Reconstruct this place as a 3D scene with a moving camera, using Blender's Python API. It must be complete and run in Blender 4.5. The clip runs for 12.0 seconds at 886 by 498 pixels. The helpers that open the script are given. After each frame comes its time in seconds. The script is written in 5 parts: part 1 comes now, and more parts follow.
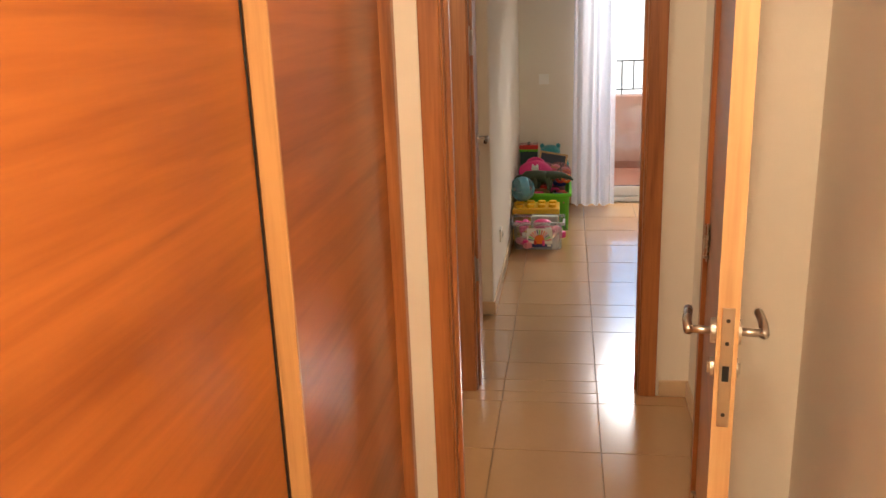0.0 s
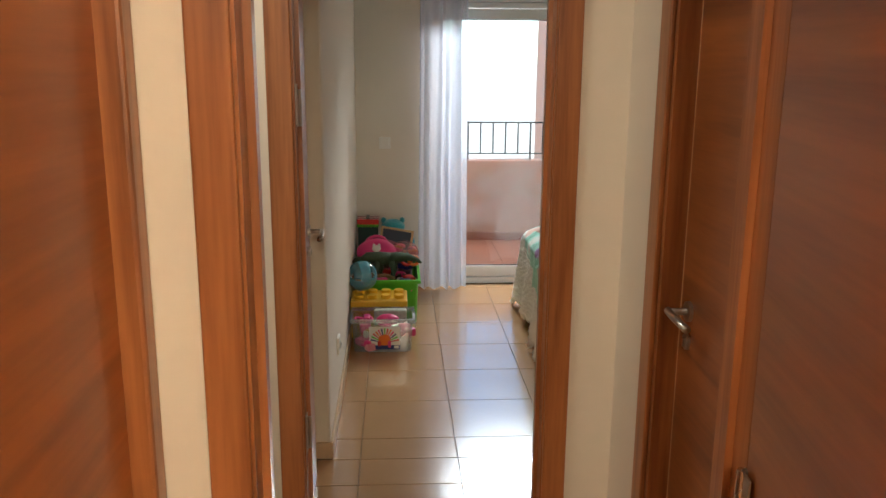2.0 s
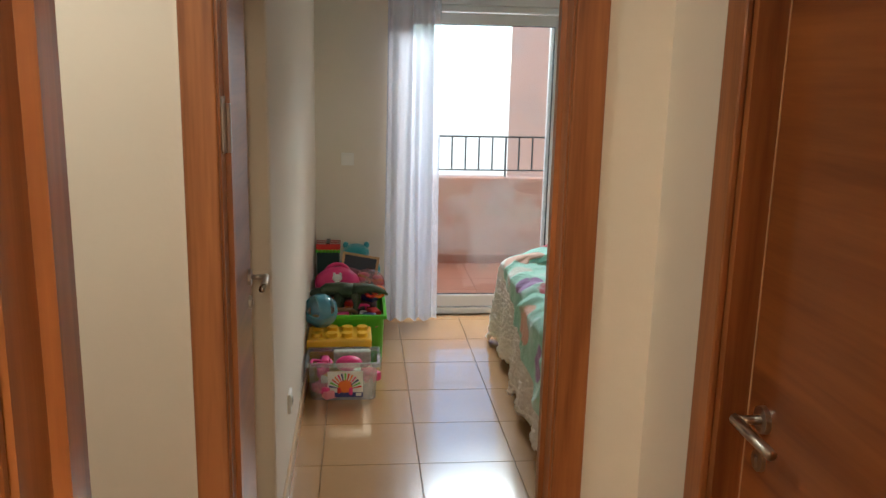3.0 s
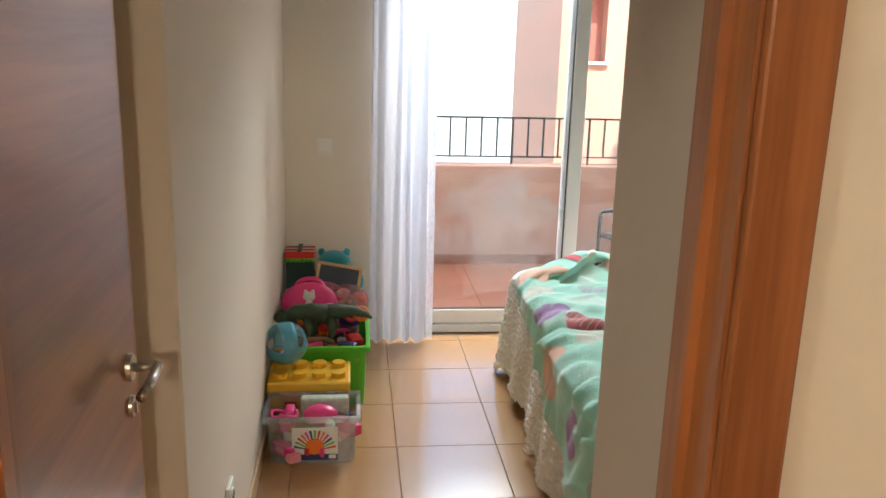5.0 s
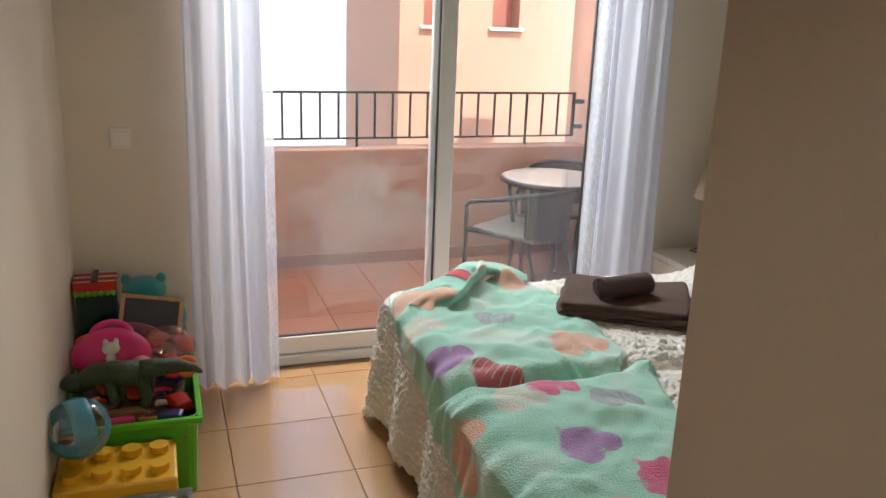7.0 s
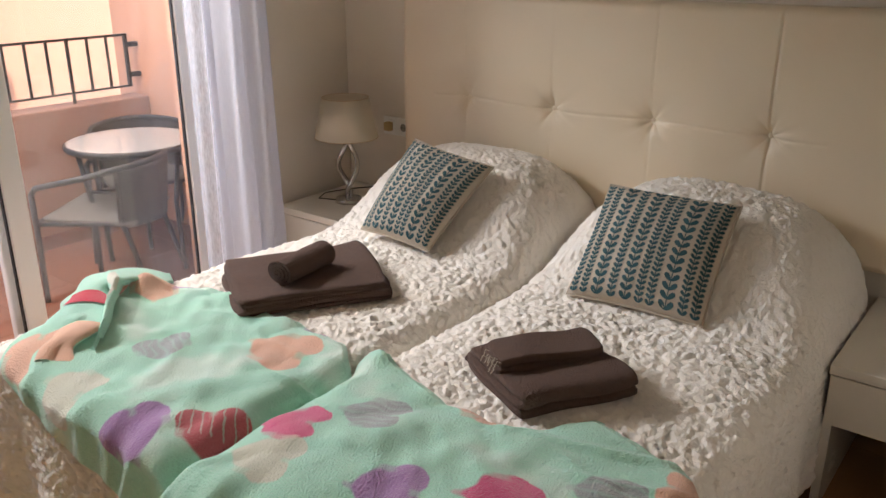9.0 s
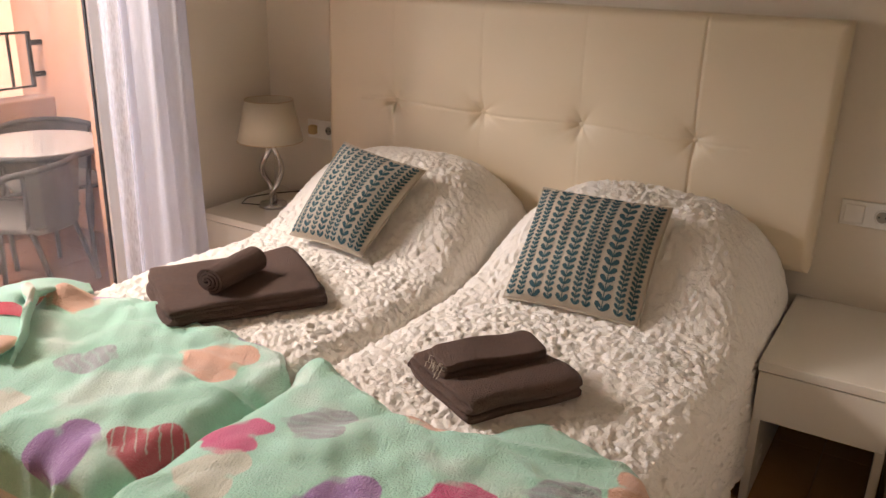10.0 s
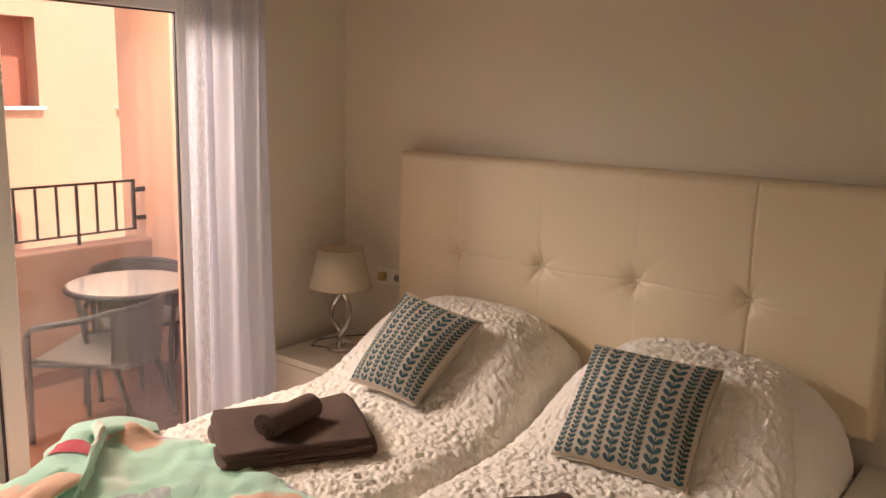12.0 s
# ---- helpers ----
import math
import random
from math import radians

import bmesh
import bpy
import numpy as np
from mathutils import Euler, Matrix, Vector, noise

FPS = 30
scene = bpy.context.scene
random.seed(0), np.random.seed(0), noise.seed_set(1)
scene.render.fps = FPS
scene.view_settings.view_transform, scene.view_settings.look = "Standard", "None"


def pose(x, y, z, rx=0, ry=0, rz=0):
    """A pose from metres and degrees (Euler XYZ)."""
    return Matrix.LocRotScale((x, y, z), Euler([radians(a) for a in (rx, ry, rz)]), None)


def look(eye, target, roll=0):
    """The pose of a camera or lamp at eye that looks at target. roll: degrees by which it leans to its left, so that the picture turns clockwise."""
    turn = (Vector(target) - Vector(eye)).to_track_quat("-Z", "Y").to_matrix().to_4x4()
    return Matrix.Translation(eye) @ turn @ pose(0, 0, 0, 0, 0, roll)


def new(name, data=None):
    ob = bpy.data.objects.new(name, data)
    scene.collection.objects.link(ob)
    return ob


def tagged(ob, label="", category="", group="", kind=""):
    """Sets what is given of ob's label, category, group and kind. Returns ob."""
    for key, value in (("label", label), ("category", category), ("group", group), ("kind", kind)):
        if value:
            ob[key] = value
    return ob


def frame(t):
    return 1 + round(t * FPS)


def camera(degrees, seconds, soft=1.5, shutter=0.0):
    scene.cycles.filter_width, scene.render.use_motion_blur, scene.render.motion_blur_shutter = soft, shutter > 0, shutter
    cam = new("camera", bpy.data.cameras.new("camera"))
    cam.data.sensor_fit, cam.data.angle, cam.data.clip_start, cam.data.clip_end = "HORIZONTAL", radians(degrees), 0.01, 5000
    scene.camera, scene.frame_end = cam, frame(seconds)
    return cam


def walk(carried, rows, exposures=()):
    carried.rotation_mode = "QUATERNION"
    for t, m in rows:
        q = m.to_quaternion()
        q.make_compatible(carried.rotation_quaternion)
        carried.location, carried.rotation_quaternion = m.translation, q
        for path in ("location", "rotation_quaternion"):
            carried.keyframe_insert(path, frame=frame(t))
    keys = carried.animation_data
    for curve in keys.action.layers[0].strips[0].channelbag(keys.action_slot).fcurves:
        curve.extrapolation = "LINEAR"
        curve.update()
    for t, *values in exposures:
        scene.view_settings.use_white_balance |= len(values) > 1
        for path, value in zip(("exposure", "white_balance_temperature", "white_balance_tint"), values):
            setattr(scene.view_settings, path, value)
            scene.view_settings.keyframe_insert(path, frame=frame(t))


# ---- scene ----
cam = camera(56.2, 12.0)
PATH = [
    (0, (0.483, -7.053, 1.643), (0.187, -5.154, 1.088), -2.2),
    (0.5, (0.44, -6.894, 1.64), (0.398, -4.967, 1.107), -0.8),
    (1, (0.444, -6.574, 1.653), (0.417, -4.637, 1.157), 0.6),
    (1.5, (0.41, -6.276, 1.633), (0.42, -4.331, 1.168), 0.3),
    (2, (0.358, -5.954, 1.645), (0.472, -4.008, 1.197), 0.4),
    (2.5, (0.362, -5.67, 1.633), (0.538, -3.726, 1.193), 0.9),
    (3, (0.365, -5.37, 1.639), (0.564, -3.426, 1.213), 1.3),
    (3.2, (0.366, -5.269, 1.627), (0.599, -3.327, 1.207), 1.1),
    (4.8, (0.452, -4.485, 1.605), (0.661, -2.555, 1.123), 1.8),
    (5, (0.439, -4.397, 1.605), (0.654, -2.468, 1.12), 1.6),
    (5.5, (0.381, -4.123, 1.604), (0.667, -2.205, 1.116), 1.8),
    (6, (0.425, -3.887, 1.571), (0.754, -1.976, 1.081), 1.3),
    (6.5, (0.438, -3.693, 1.584), (0.874, -1.814, 1.056), 1.4),
    (6.6, (0.43, -3.66, 1.575), (0.911, -1.793, 1.045), 1.4),
    (6.7, (0.429, -3.611, 1.577), (0.955, -1.757, 1.043), 1.7),
    (8.3, (0.437, -3.022, 1.553), (1.53, -1.483, 0.89), -1.0),
    (8.5, (0.425, -2.929, 1.545), (1.649, -1.498, 0.873), -1.0),
    (9, (0.392, -2.76, 1.548), (1.88, -1.613, 0.862), -0.0),
    (9.5, (0.387, -2.696, 1.535), (1.972, -1.697, 0.835), 1.2),
    (10, (0.372, -2.682, 1.536), (1.985, -1.709, 0.863), 1.5),
    (10.5, (0.355, -2.679, 1.595), (2.014, -1.671, 1.116), 2.2),
    (11, (0.351, -2.7, 1.653), (2.046, -1.68, 1.364), 2.0),
    (11.5, (0.352, -2.729, 1.661), (2.049, -1.703, 1.402), 1.4),
    (12, (0.378, -2.81, 1.624), (1.935, -1.61, 1.255), 1.4),
]
walk(cam, [(t, look(eye, target, roll)) for t, eye, target, roll in PATH], [(0, 2.5, 6100, 7), (1, 2.42, 5800, 3), (1.5, 2.27, 5600, 1), (2.5, 2.2, 5400, -2), (5.5, 2.65, 5550, 0), (6.5, 2.12, 5700, 2), (8.5, 2.1, 6100, 10), (9.5, 2.27, 6500, 16), (10.5, 2.36, 7600, 24), (11.5, 2.2, 8600, 28), (12, 2.12, 7900, 24)])

# ---------------------------------------------------------------- light
world = bpy.data.worlds.new("world")
scene.world = world
world.use_nodes = True
_wn = world.node_tree.nodes
_sky = _wn.new("ShaderNodeTexSky")
_sky.sky_type = "NISHITA"
_sky.sun_disc = False
_sky.sun_elevation = radians(57)
_sky.sun_rotation = radians(160)
world.node_tree.links.new(_sky.outputs[0], _wn["Background"].inputs[0])
_wn["Background"].inputs[1].default_value = 0.15
sun = new("sun", bpy.data.lights.new("sun", "SUN"))
sun.data.energy, sun.data.angle, sun.data.color = 2.0, radians(0.5), (1, 0.95, 0.87)
sun.matrix_world = look((1.2, -4.0, 6.6), (0, 0, 0))
hall_lamp = new("hall_ceiling_bulb", bpy.data.lights.new("hall_ceiling_bulb", "POINT"))
hall_lamp.data.shadow_soft_size = 0.1
hall_lamp.data.energy, hall_lamp.data.color = 16.5, (1, 0.75, 0.5)
hall_lamp.matrix_world = look((0.45, -7.1, 2.3), (0.45, -7.1, 0))
# unseen warm lamp, added to brighten the corridor and the bedroom entrance
corridor_lamp = new("corridor_fill_lamp", bpy.data.lights.new("corridor_fill_lamp", "AREA"))
corridor_lamp.data.shape, corridor_lamp.data.size = "DISK", 0.25
corridor_lamp.data.energy, corridor_lamp.data.color = 1.8, (1, 0.85, 0.68)
corridor_lamp.matrix_world = look((-0.35, -4.25, 2.4), (-0.35, -4.25, 0))
# area lamp added out of view to boost the daylight through the balcony door
day = new("balcony_daylight_fill", bpy.data.lights.new("balcony_daylight_fill", "AREA"))
day.data.shape, day.data.size, day.data.size_y = "RECTANGLE", 1.5, 0.5
day.data.energy, day.data.color = 29.0, (1, 0.935, 0.86)
day.matrix_world = look((1.5, 1.25, 2.36), (1.75, -1.6, 0.9))


# ---------------------------------------------------------------- materials
def mat(name, color, rough=0.6, metal=0.0, var=0.12, scale=6.0, bump=0.1, bump_scale=60.0, island=0.0, rand=0.0, spec=0.5, coat=0.0, sheen=0.0, stretch=(1, 1, 1)):
    """Principled surface with variation at two scales and fine relief."""
    m = bpy.data.materials.new(name)
    m.use_nodes = True
    nt = m.node_tree
    n, l = nt.nodes, nt.links
    p = n["Principled BSDF"]
    p.inputs["Metallic"].default_value = metal
    p.inputs["Specular IOR Level"].default_value = spec
    p.inputs["Coat Weight"].default_value = coat
    p.inputs["Sheen Weight"].default_value = sheen
    tc = n.new("ShaderNodeTexCoord")
    mp = n.new("ShaderNodeMapping")
    mp.inputs["Scale"].default_value = stretch
    l.new(tc.outputs["Object"], mp.inputs[0])
    a = n.new("ShaderNodeTexNoise")
    a.inputs["Scale"].default_value, a.inputs["Detail"].default_value = scale, 6
    b = n.new("ShaderNodeTexNoise")
    b.inputs["Scale"].default_value, b.inputs["Detail"].default_value = bump_scale, 4
    l.new(mp.outputs[0], a.inputs[0]), l.new(mp.outputs[0], b.inputs[0])
    mix = n.new("ShaderNodeMix")
    mix.data_type, mix.blend_type = "RGBA", "MIX"
    c = Vector(color)
    mix.inputs["A"].default_value = (*(c * (1 - var)), 1)
    mix.inputs["B"].default_value = (*[min(1, v * (1 + var)) for v in c], 1)
    add = n.new("ShaderNodeMath")
    add.operation = "MULTIPLY_ADD"
    add.inputs[1].default_value, add.inputs[2].default_value = 0.35, 0.0
    l.new(b.outputs[0], add.inputs[0])
    add2 = n.new("ShaderNodeMath")
    add2.operation = "MULTIPLY_ADD"
    add2.inputs[1].default_value = 0.65
    l.new(a.outputs[0], add2.inputs[0]), l.new(add.outputs[0], add2.inputs[2])
    fac = add2
    if rand or island:
        oi = n.new("ShaderNodeObjectInfo" if rand else "ShaderNodeNewGeometry")
        r = n.new("ShaderNodeMath")
        r.operation = "MULTIPLY_ADD"
        r.inputs[1].default_value = rand or island
        l.new(oi.outputs["Random" if rand else "Random Per Island"], r.inputs[0])
        l.new(add2.outputs[0], r.inputs[2])
        r2 = n.new("ShaderNodeMath")
        r2.operation = "SUBTRACT"
        r2.inputs[1].default_value = (rand or island) / 2
        l.new(r.outputs[0], r2.inputs[0])
        fac = r2
    l.new(fac.outputs[0], mix.inputs["Factor"])
    l.new(mix.outputs["Result"], p.inputs["Base Color"])
    rr = n.new("ShaderNodeMath")
    rr.operation = "MULTIPLY_ADD"
    rr.inputs[1].default_value, rr.inputs[2].default_value = rough * 0.4, rough * 0.8
    l.new(a.outputs[0], rr.inputs[0]), l.new(rr.outputs[0], p.inputs["Roughness"])
    if bump:
        bp = n.new("ShaderNodeBump")
        bp.inputs["Strength"].default_value, bp.inputs["Distance"].default_value = bump, 0.01
        l.new(b.outputs[0], bp.inputs["Height"]), l.new(bp.outputs[0], p.inputs["Normal"])
    return m


def wood(name, dark, light, rough=0.32, axis="Z", scale=1.0, skew=0.0):
    """Veneer with long grain along one axis."""
    m = bpy.data.materials.new(name)
    m.use_nodes = True
    n, l = m.node_tree.nodes, m.node_tree.links
    p = n["Principled BSDF"]
    tc, mp = n.new("ShaderNodeTexCoord"), n.new("ShaderNodeMapping")
    s = {"X": (1.2, 22, 22), "Y": (22, 1.2, 22), "Z": (22, 22, 1.2)}[axis]
    mp.inputs["Scale"].default_value = [v * scale for v in s]
    mp.inputs["Rotation"].default_value = (radians(skew), 0, 0)
    l.new(tc.outputs["Object"], mp.inputs[0])
    a, b = n.new("ShaderNodeTexNoise"), n.new("ShaderNodeTexNoise")
    a.inputs["Scale"].default_value, a.inputs["Detail"].default_value, a.inputs["Distortion"].default_value = 1.0, 8, 0.6
    b.inputs["Scale"].default_value, b.inputs["Detail"].default_value = 6.0, 6
    l.new(mp.outputs[0], a.inputs[0]), l.new(mp.outputs[0], b.inputs[0])
    mul = n.new("ShaderNodeMath")
    mul.operation = "MULTIPLY_ADD"
    mul.inputs[1].default_value = 0.35
    l.new(b.outputs[0], mul.inputs[0]), l.new(a.outputs[0], mul.inputs[2])
    ramp = n.new("ShaderNodeValToRGB")
    ramp.color_ramp.elements[0].position, ramp.color_ramp.elements[0].color = 0.42, (*dark, 1)
    ramp.color_ramp.elements[1].position, ramp.color_ramp.elements[1].color = 0.82, (*light, 1)
    l.new(mul.outputs[0], ramp.inputs[0]), l.new(ramp.outputs[0], p.inputs["Base Color"])
    p.inputs["Roughness"].default_value = rough
    p.inputs["Coat Weight"].default_value, p.inputs["Coat Roughness"].default_value = 0.25, 0.2
    bp = n.new("ShaderNodeBump")
    bp.inputs["Strength"].default_value, bp.inputs["Distance"].default_value = 0.06, 0.004
    l.new(b.outputs[0], bp.inputs["Height"]), l.new(bp.outputs[0], p.inputs["Normal"])
    return m


def clear(name, tint=(1, 1, 1), gloss=0.07, haze=0.0, rough=0.02):
    """Thin clear sheet: passes light straight, a little gloss, some haze in smears."""
    m = bpy.data.materials.new(name)
    m.use_nodes = True
    n, l = m.node_tree.nodes, m.node_tree.links
    n.remove(n["Principled BSDF"])
    t, g, d = n.new("ShaderNodeBsdfTransparent"), n.new("ShaderNodeBsdfGlossy"), n.new("ShaderNodeBsdfDiffuse")
    t.inputs[0].default_value = (*tint, 1)
    g.inputs["Roughness"].default_value = rough
    d.inputs[0].default_value = (0.85, 0.86, 0.9, 1)
    m1, m2 = n.new("ShaderNodeMixShader"), n.new("ShaderNodeMixShader")
    m1.inputs[0].default_value = gloss
    l.new(t.outputs[0], m1.inputs[1]), l.new(g.outputs[0], m1.inputs[2])
    tc, ns, mr = n.new("ShaderNodeTexCoord"), n.new("ShaderNodeTexNoise"), n.new("ShaderNodeMapRange")
    ns.inputs["Scale"].default_value, ns.inputs["Detail"].default_value = 2.6, 5
    l.new(tc.outputs["Object"], ns.inputs[0]), l.new(ns.outputs[0], mr.inputs[0])
    mr.inputs["From Min"].default_value, mr.inputs["From Max"].default_value = 0.48, 0.62
    mr.inputs["To Min"].default_value, mr.inputs["To Max"].default_value = haze * 0.15, haze
    l.new(mr.outputs[0], m2.inputs[0]), l.new(m1.outputs[0], m2.inputs[1]), l.new(d.outputs[0], m2.inputs[2])
    l.new(m2.outputs[0], n["Material Output"].inputs[0])
    return m


def sheer(name, color, through_part=0.35, see=0.15):
    m = bpy.data.materials.new(name)
    m.use_nodes = True
    n, l = m.node_tree.nodes, m.node_tree.links
    n.remove(n["Principled BSDF"])
    d, tl, tp = n.new("ShaderNodeBsdfDiffuse"), n.new("ShaderNodeBsdfTranslucent"), n.new("ShaderNodeBsdfTransparent")
    d.inputs[0].default_value = tl.inputs[0].default_value = (*color, 1)
    a, b = n.new("ShaderNodeMixShader"), n.new("ShaderNodeMixShader")
    a.inputs[0].default_value = through_part
    l.new(d.outputs[0], a.inputs[1]), l.new(tl.outputs[0], a.inputs[2])
    tc, mp, ns, mr = n.new("ShaderNodeTexCoord"), n.new("ShaderNodeMapping"), n.new("ShaderNodeTexNoise"), n.new("ShaderNodeMapRange")
    mp.inputs["Scale"].default_value = (40, 40, 8)
    l.new(tc.outputs["Object"], mp.inputs[0]), l.new(mp.outputs[0], ns.inputs[0]), l.new(ns.outputs[0], mr.inputs[0])
    mr.inputs["To Min"].default_value, mr.inputs["To Max"].default_value = see * 0.4, see * 1.6
    l.new(mr.outputs[0], b.inputs[0]), l.new(a.outputs[0], b.inputs[1]), l.new(tp.outputs[0], b.inputs[2])
    l.new(b.outputs[0], n["Material Output"].inputs[0])
    return m


def smeared_glass(name, centre, size, most):
    """Clear pane with a patch of dried wipe marks round centre, of size half widths."""
    m = clear(name, (0.97, 0.98, 0.98), 0.05, 0.09)
    n, l = m.node_tree.nodes, m.node_tree.links
    out = n["Material Output"]
    base = out.inputs[0].links[0].from_socket
    tc, mp, ln, ns, st = n.new("ShaderNodeTexCoord"), n.new("ShaderNodeMapping"), n.new("ShaderNodeVectorMath"), n.new("ShaderNodeTexNoise"), n.new("ShaderNodeTexNoise")
    mp.inputs["Location"].default_value = [-c / k for c, k in zip(centre, size)]
    mp.inputs["Scale"].default_value = [1 / k for k in size]
    ln.operation = "LENGTH"
    l.new(tc.outputs["Object"], mp.inputs[0]), l.new(mp.outputs[0], ln.inputs[0])
    ns.inputs["Scale"].default_value, ns.inputs["Detail"].default_value = 5.0, 7
    l.new(tc.outputs["Object"], ns.inputs[0])
    add = n.new("ShaderNodeMath")
    add.operation = "MULTIPLY_ADD"
    add.inputs[1].default_value = -2.6
    l.new(ns.outputs[0], add.inputs[0]), l.new(ln.outputs["Value"], add.inputs[2])
    mr = n.new("ShaderNodeMapRange")
    mr.inputs["From Min"].default_value, mr.inputs["From Max"].default_value = -0.32, -0.6
    mr.inputs["To Min"].default_value, mr.inputs["To Max"].default_value = 0.0, most
    l.new(add.outputs[0], mr.inputs[0])
    mul = n.new("ShaderNodeMath")
    mul.operation = "MULTIPLY"
    sm = n.new("ShaderNodeMapping")
    sm.inputs["Scale"].default_value = (7, 1, 2.5)
    l.new(tc.outputs["Object"], sm.inputs[0]), l.new(sm.outputs[0], st.inputs[0])
    l.new(mr.outputs[0], mul.inputs[0]), l.new(st.outputs[0], mul.inputs[1])
    d, mix = n.new("ShaderNodeBsdfDiffuse"), n.new("ShaderNodeMixShader")
    d.inputs[0].default_value = (0.8, 0.82, 0.88, 1)
    l.new(mul.outputs[0], mix.inputs[0]), l.new(base, mix.inputs[1]), l.new(d.outputs[0], mix.inputs[2])
    l.new(mix.outputs[0], out.inputs[0])
    return m


def printed_fleece(name):
    """Fleece whose printed colours come with the cloth, mottled at two scales."""
    m = mat(name, (0.5, 0.5, 0.5), 0.95, var=0.3, scale=9, bump=0.75, bump_scale=210, sheen=0.5)
    n, l = m.node_tree.nodes, m.node_tree.links
    p = n["Principled BSDF"]
    at = n.new("ShaderNodeAttribute")
    at.attribute_name = "print_colour"
    mix = p.inputs["Base Color"].links[0].from_node
    mul = n.new("ShaderNodeVectorMath")
    mul.operation = "MULTIPLY_ADD"
    mul.inputs[2].default_value = (0.0, 0.0, 0.0)
    dbl = n.new("ShaderNodeVectorMath")
    dbl.operation = "SCALE"
    dbl.inputs["Scale"].default_value = 2.0
    l.new(mix.outputs["Result"], dbl.inputs[0])
    l.new(at.outputs["Color"], mul.inputs[0]), l.new(dbl.outputs[0], mul.inputs[1])
    l.new(mul.outputs[0], p.inputs["Base Color"])
    return m


PAINT = mat("white wall paint", (0.79, 0.71, 0.595), 0.75, var=0.03, scale=1.5, bump=0.06, bump_scale=90)
CEIL = mat("ceiling paint", (0.8, 0.77, 0.72), 0.8, var=0.02, bump=0.05)
WOOD = wood("varnished door wood", (0.2, 0.055, 0.013), (0.43, 0.14, 0.032), 0.3)
DOORV = wood("door veneer", (0.17, 0.047, 0.012), (0.34, 0.11, 0.027), 0.3, "Y", 0.7, 8)
PANEL = wood("wardrobe veneer", (0.24, 0.065, 0.012), (0.42, 0.13, 0.026), 0.4, "Y", 0.6, 14)
TRIMW = wood("casing wood", (0.19, 0.06, 0.016), (0.42, 0.155, 0.045), 0.35)
PROFW = wood("wardrobe edge wood", (0.3, 0.14, 0.05), (0.5, 0.27, 0.1), 0.4)
EDGEW = wood("pale lipping wood", (0.48, 0.27, 0.11), (0.66, 0.42, 0.2), 0.45)
TILE = mat("tan floor tile", (0.43, 0.24, 0.104), 0.18, var=0.1, scale=4, bump=0.012, bump_scale=40, rand=0.3, spec=0.7, coat=0.4)
GROUT = mat("grout", (0.36, 0.235, 0.125), 0.9, bump=0.3, bump_scale=300)
SKIRT = mat("skirting tile", (0.6, 0.42, 0.25), 0.3, var=0.08)
TERRA = mat("terracotta balcony tile", (0.19, 0.072, 0.042), 0.45, var=0.14, scale=5, rand=0.6)
STUCCO = mat("salmon stucco", (0.57, 0.31, 0.2), 0.9, var=0.1, scale=2.2, bump=0.25, bump_scale=120)
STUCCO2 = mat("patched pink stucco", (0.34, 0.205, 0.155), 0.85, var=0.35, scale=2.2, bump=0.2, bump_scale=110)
STUCCO3 = mat("dark niche stucco", (0.42, 0.15, 0.1), 0.9, var=0.08)
PVC = mat("white door profile", (0.78, 0.77, 0.75), 0.35, var=0.03, bump=0.0)
RUBBER = mat("black seal", (0.02, 0.02, 0.022), 0.6, bump=0)
IRON = mat("painted iron", (0.022, 0.021, 0.021), 0.55, metal=0.0, spec=0.3, bump=0.2)
STEEL = mat("brushed steel", (0.55, 0.52, 0.48), 0.28, metal=1.0, var=0.05, bump=0.02)
CHROME = mat("chrome", (0.62, 0.6, 0.58), 0.1, metal=1.0, var=0.02, bump=0.0)
SMEARED = smeared_glass("smeared door glass", (-0.32, 0.0, 0.62), (0.36, 1.0, 0.36), 0.24)
SMEARED_B = smeared_glass("smeared fixed glass", (0.62, 0.0, 0.42), (0.3, 1.0, 0.34), 0.07)
THINVOILE = sheer("single voile layer", (0.72, 0.74, 0.82), 0.5, 0.45)
CURTAIN = sheer("sheer white voile", (0.72, 0.72, 0.79), 0.4, 0.10)
SPREAD = mat("white popcorn bedspread", (0.9, 0.85, 0.77), 0.95, var=0.05, bump=0.5, bump_scale=170, sheen=0.3)
MINT = mat("mint fleece", (0.44, 0.8, 0.63), 0.95, var=0.3, scale=6, bump=0.6, bump_scale=220, sheen=0.5)
PRINTED = printed_fleece("printed mint fleece")
PEACH = mat("peach fleece", (0.76, 0.47, 0.33), 0.95, var=0.25, scale=20, bump=0.35, bump_scale=220, sheen=0.4)
REDF = mat("red fleece", (0.55, 0.03, 0.06), 0.95, var=0.12, scale=20, bump=0.35, bump_scale=220, sheen=0.4)
CREAMF = mat("cream fleece", (0.68, 0.69, 0.58), 0.95, var=0.2, scale=20, bump=0.35, bump_scale=220, sheen=0.4)
TOWEL = mat("chocolate terry towel", (0.125, 0.076, 0.058), 0.95, var=0.45, scale=45, bump=1.0, bump_scale=230)
LEATHER = mat("ivory leatherette", (0.74, 0.62, 0.45), 0.45, var=0.04, scale=3, bump=0.12, bump_scale=260)
LINEN = mat("natural linen", (0.5, 0.43, 0.34), 0.9, var=0.08, scale=14, bump=0.3, bump_scale=500)
TEAL = mat("teal print", (0.028, 0.085, 0.1), 0.9, var=0.1, scale=14, bump=0.3, bump_scale=500)
LACQ = mat("white lacquer", (0.74, 0.69, 0.6), 0.35, var=0.03, bump=0.02)
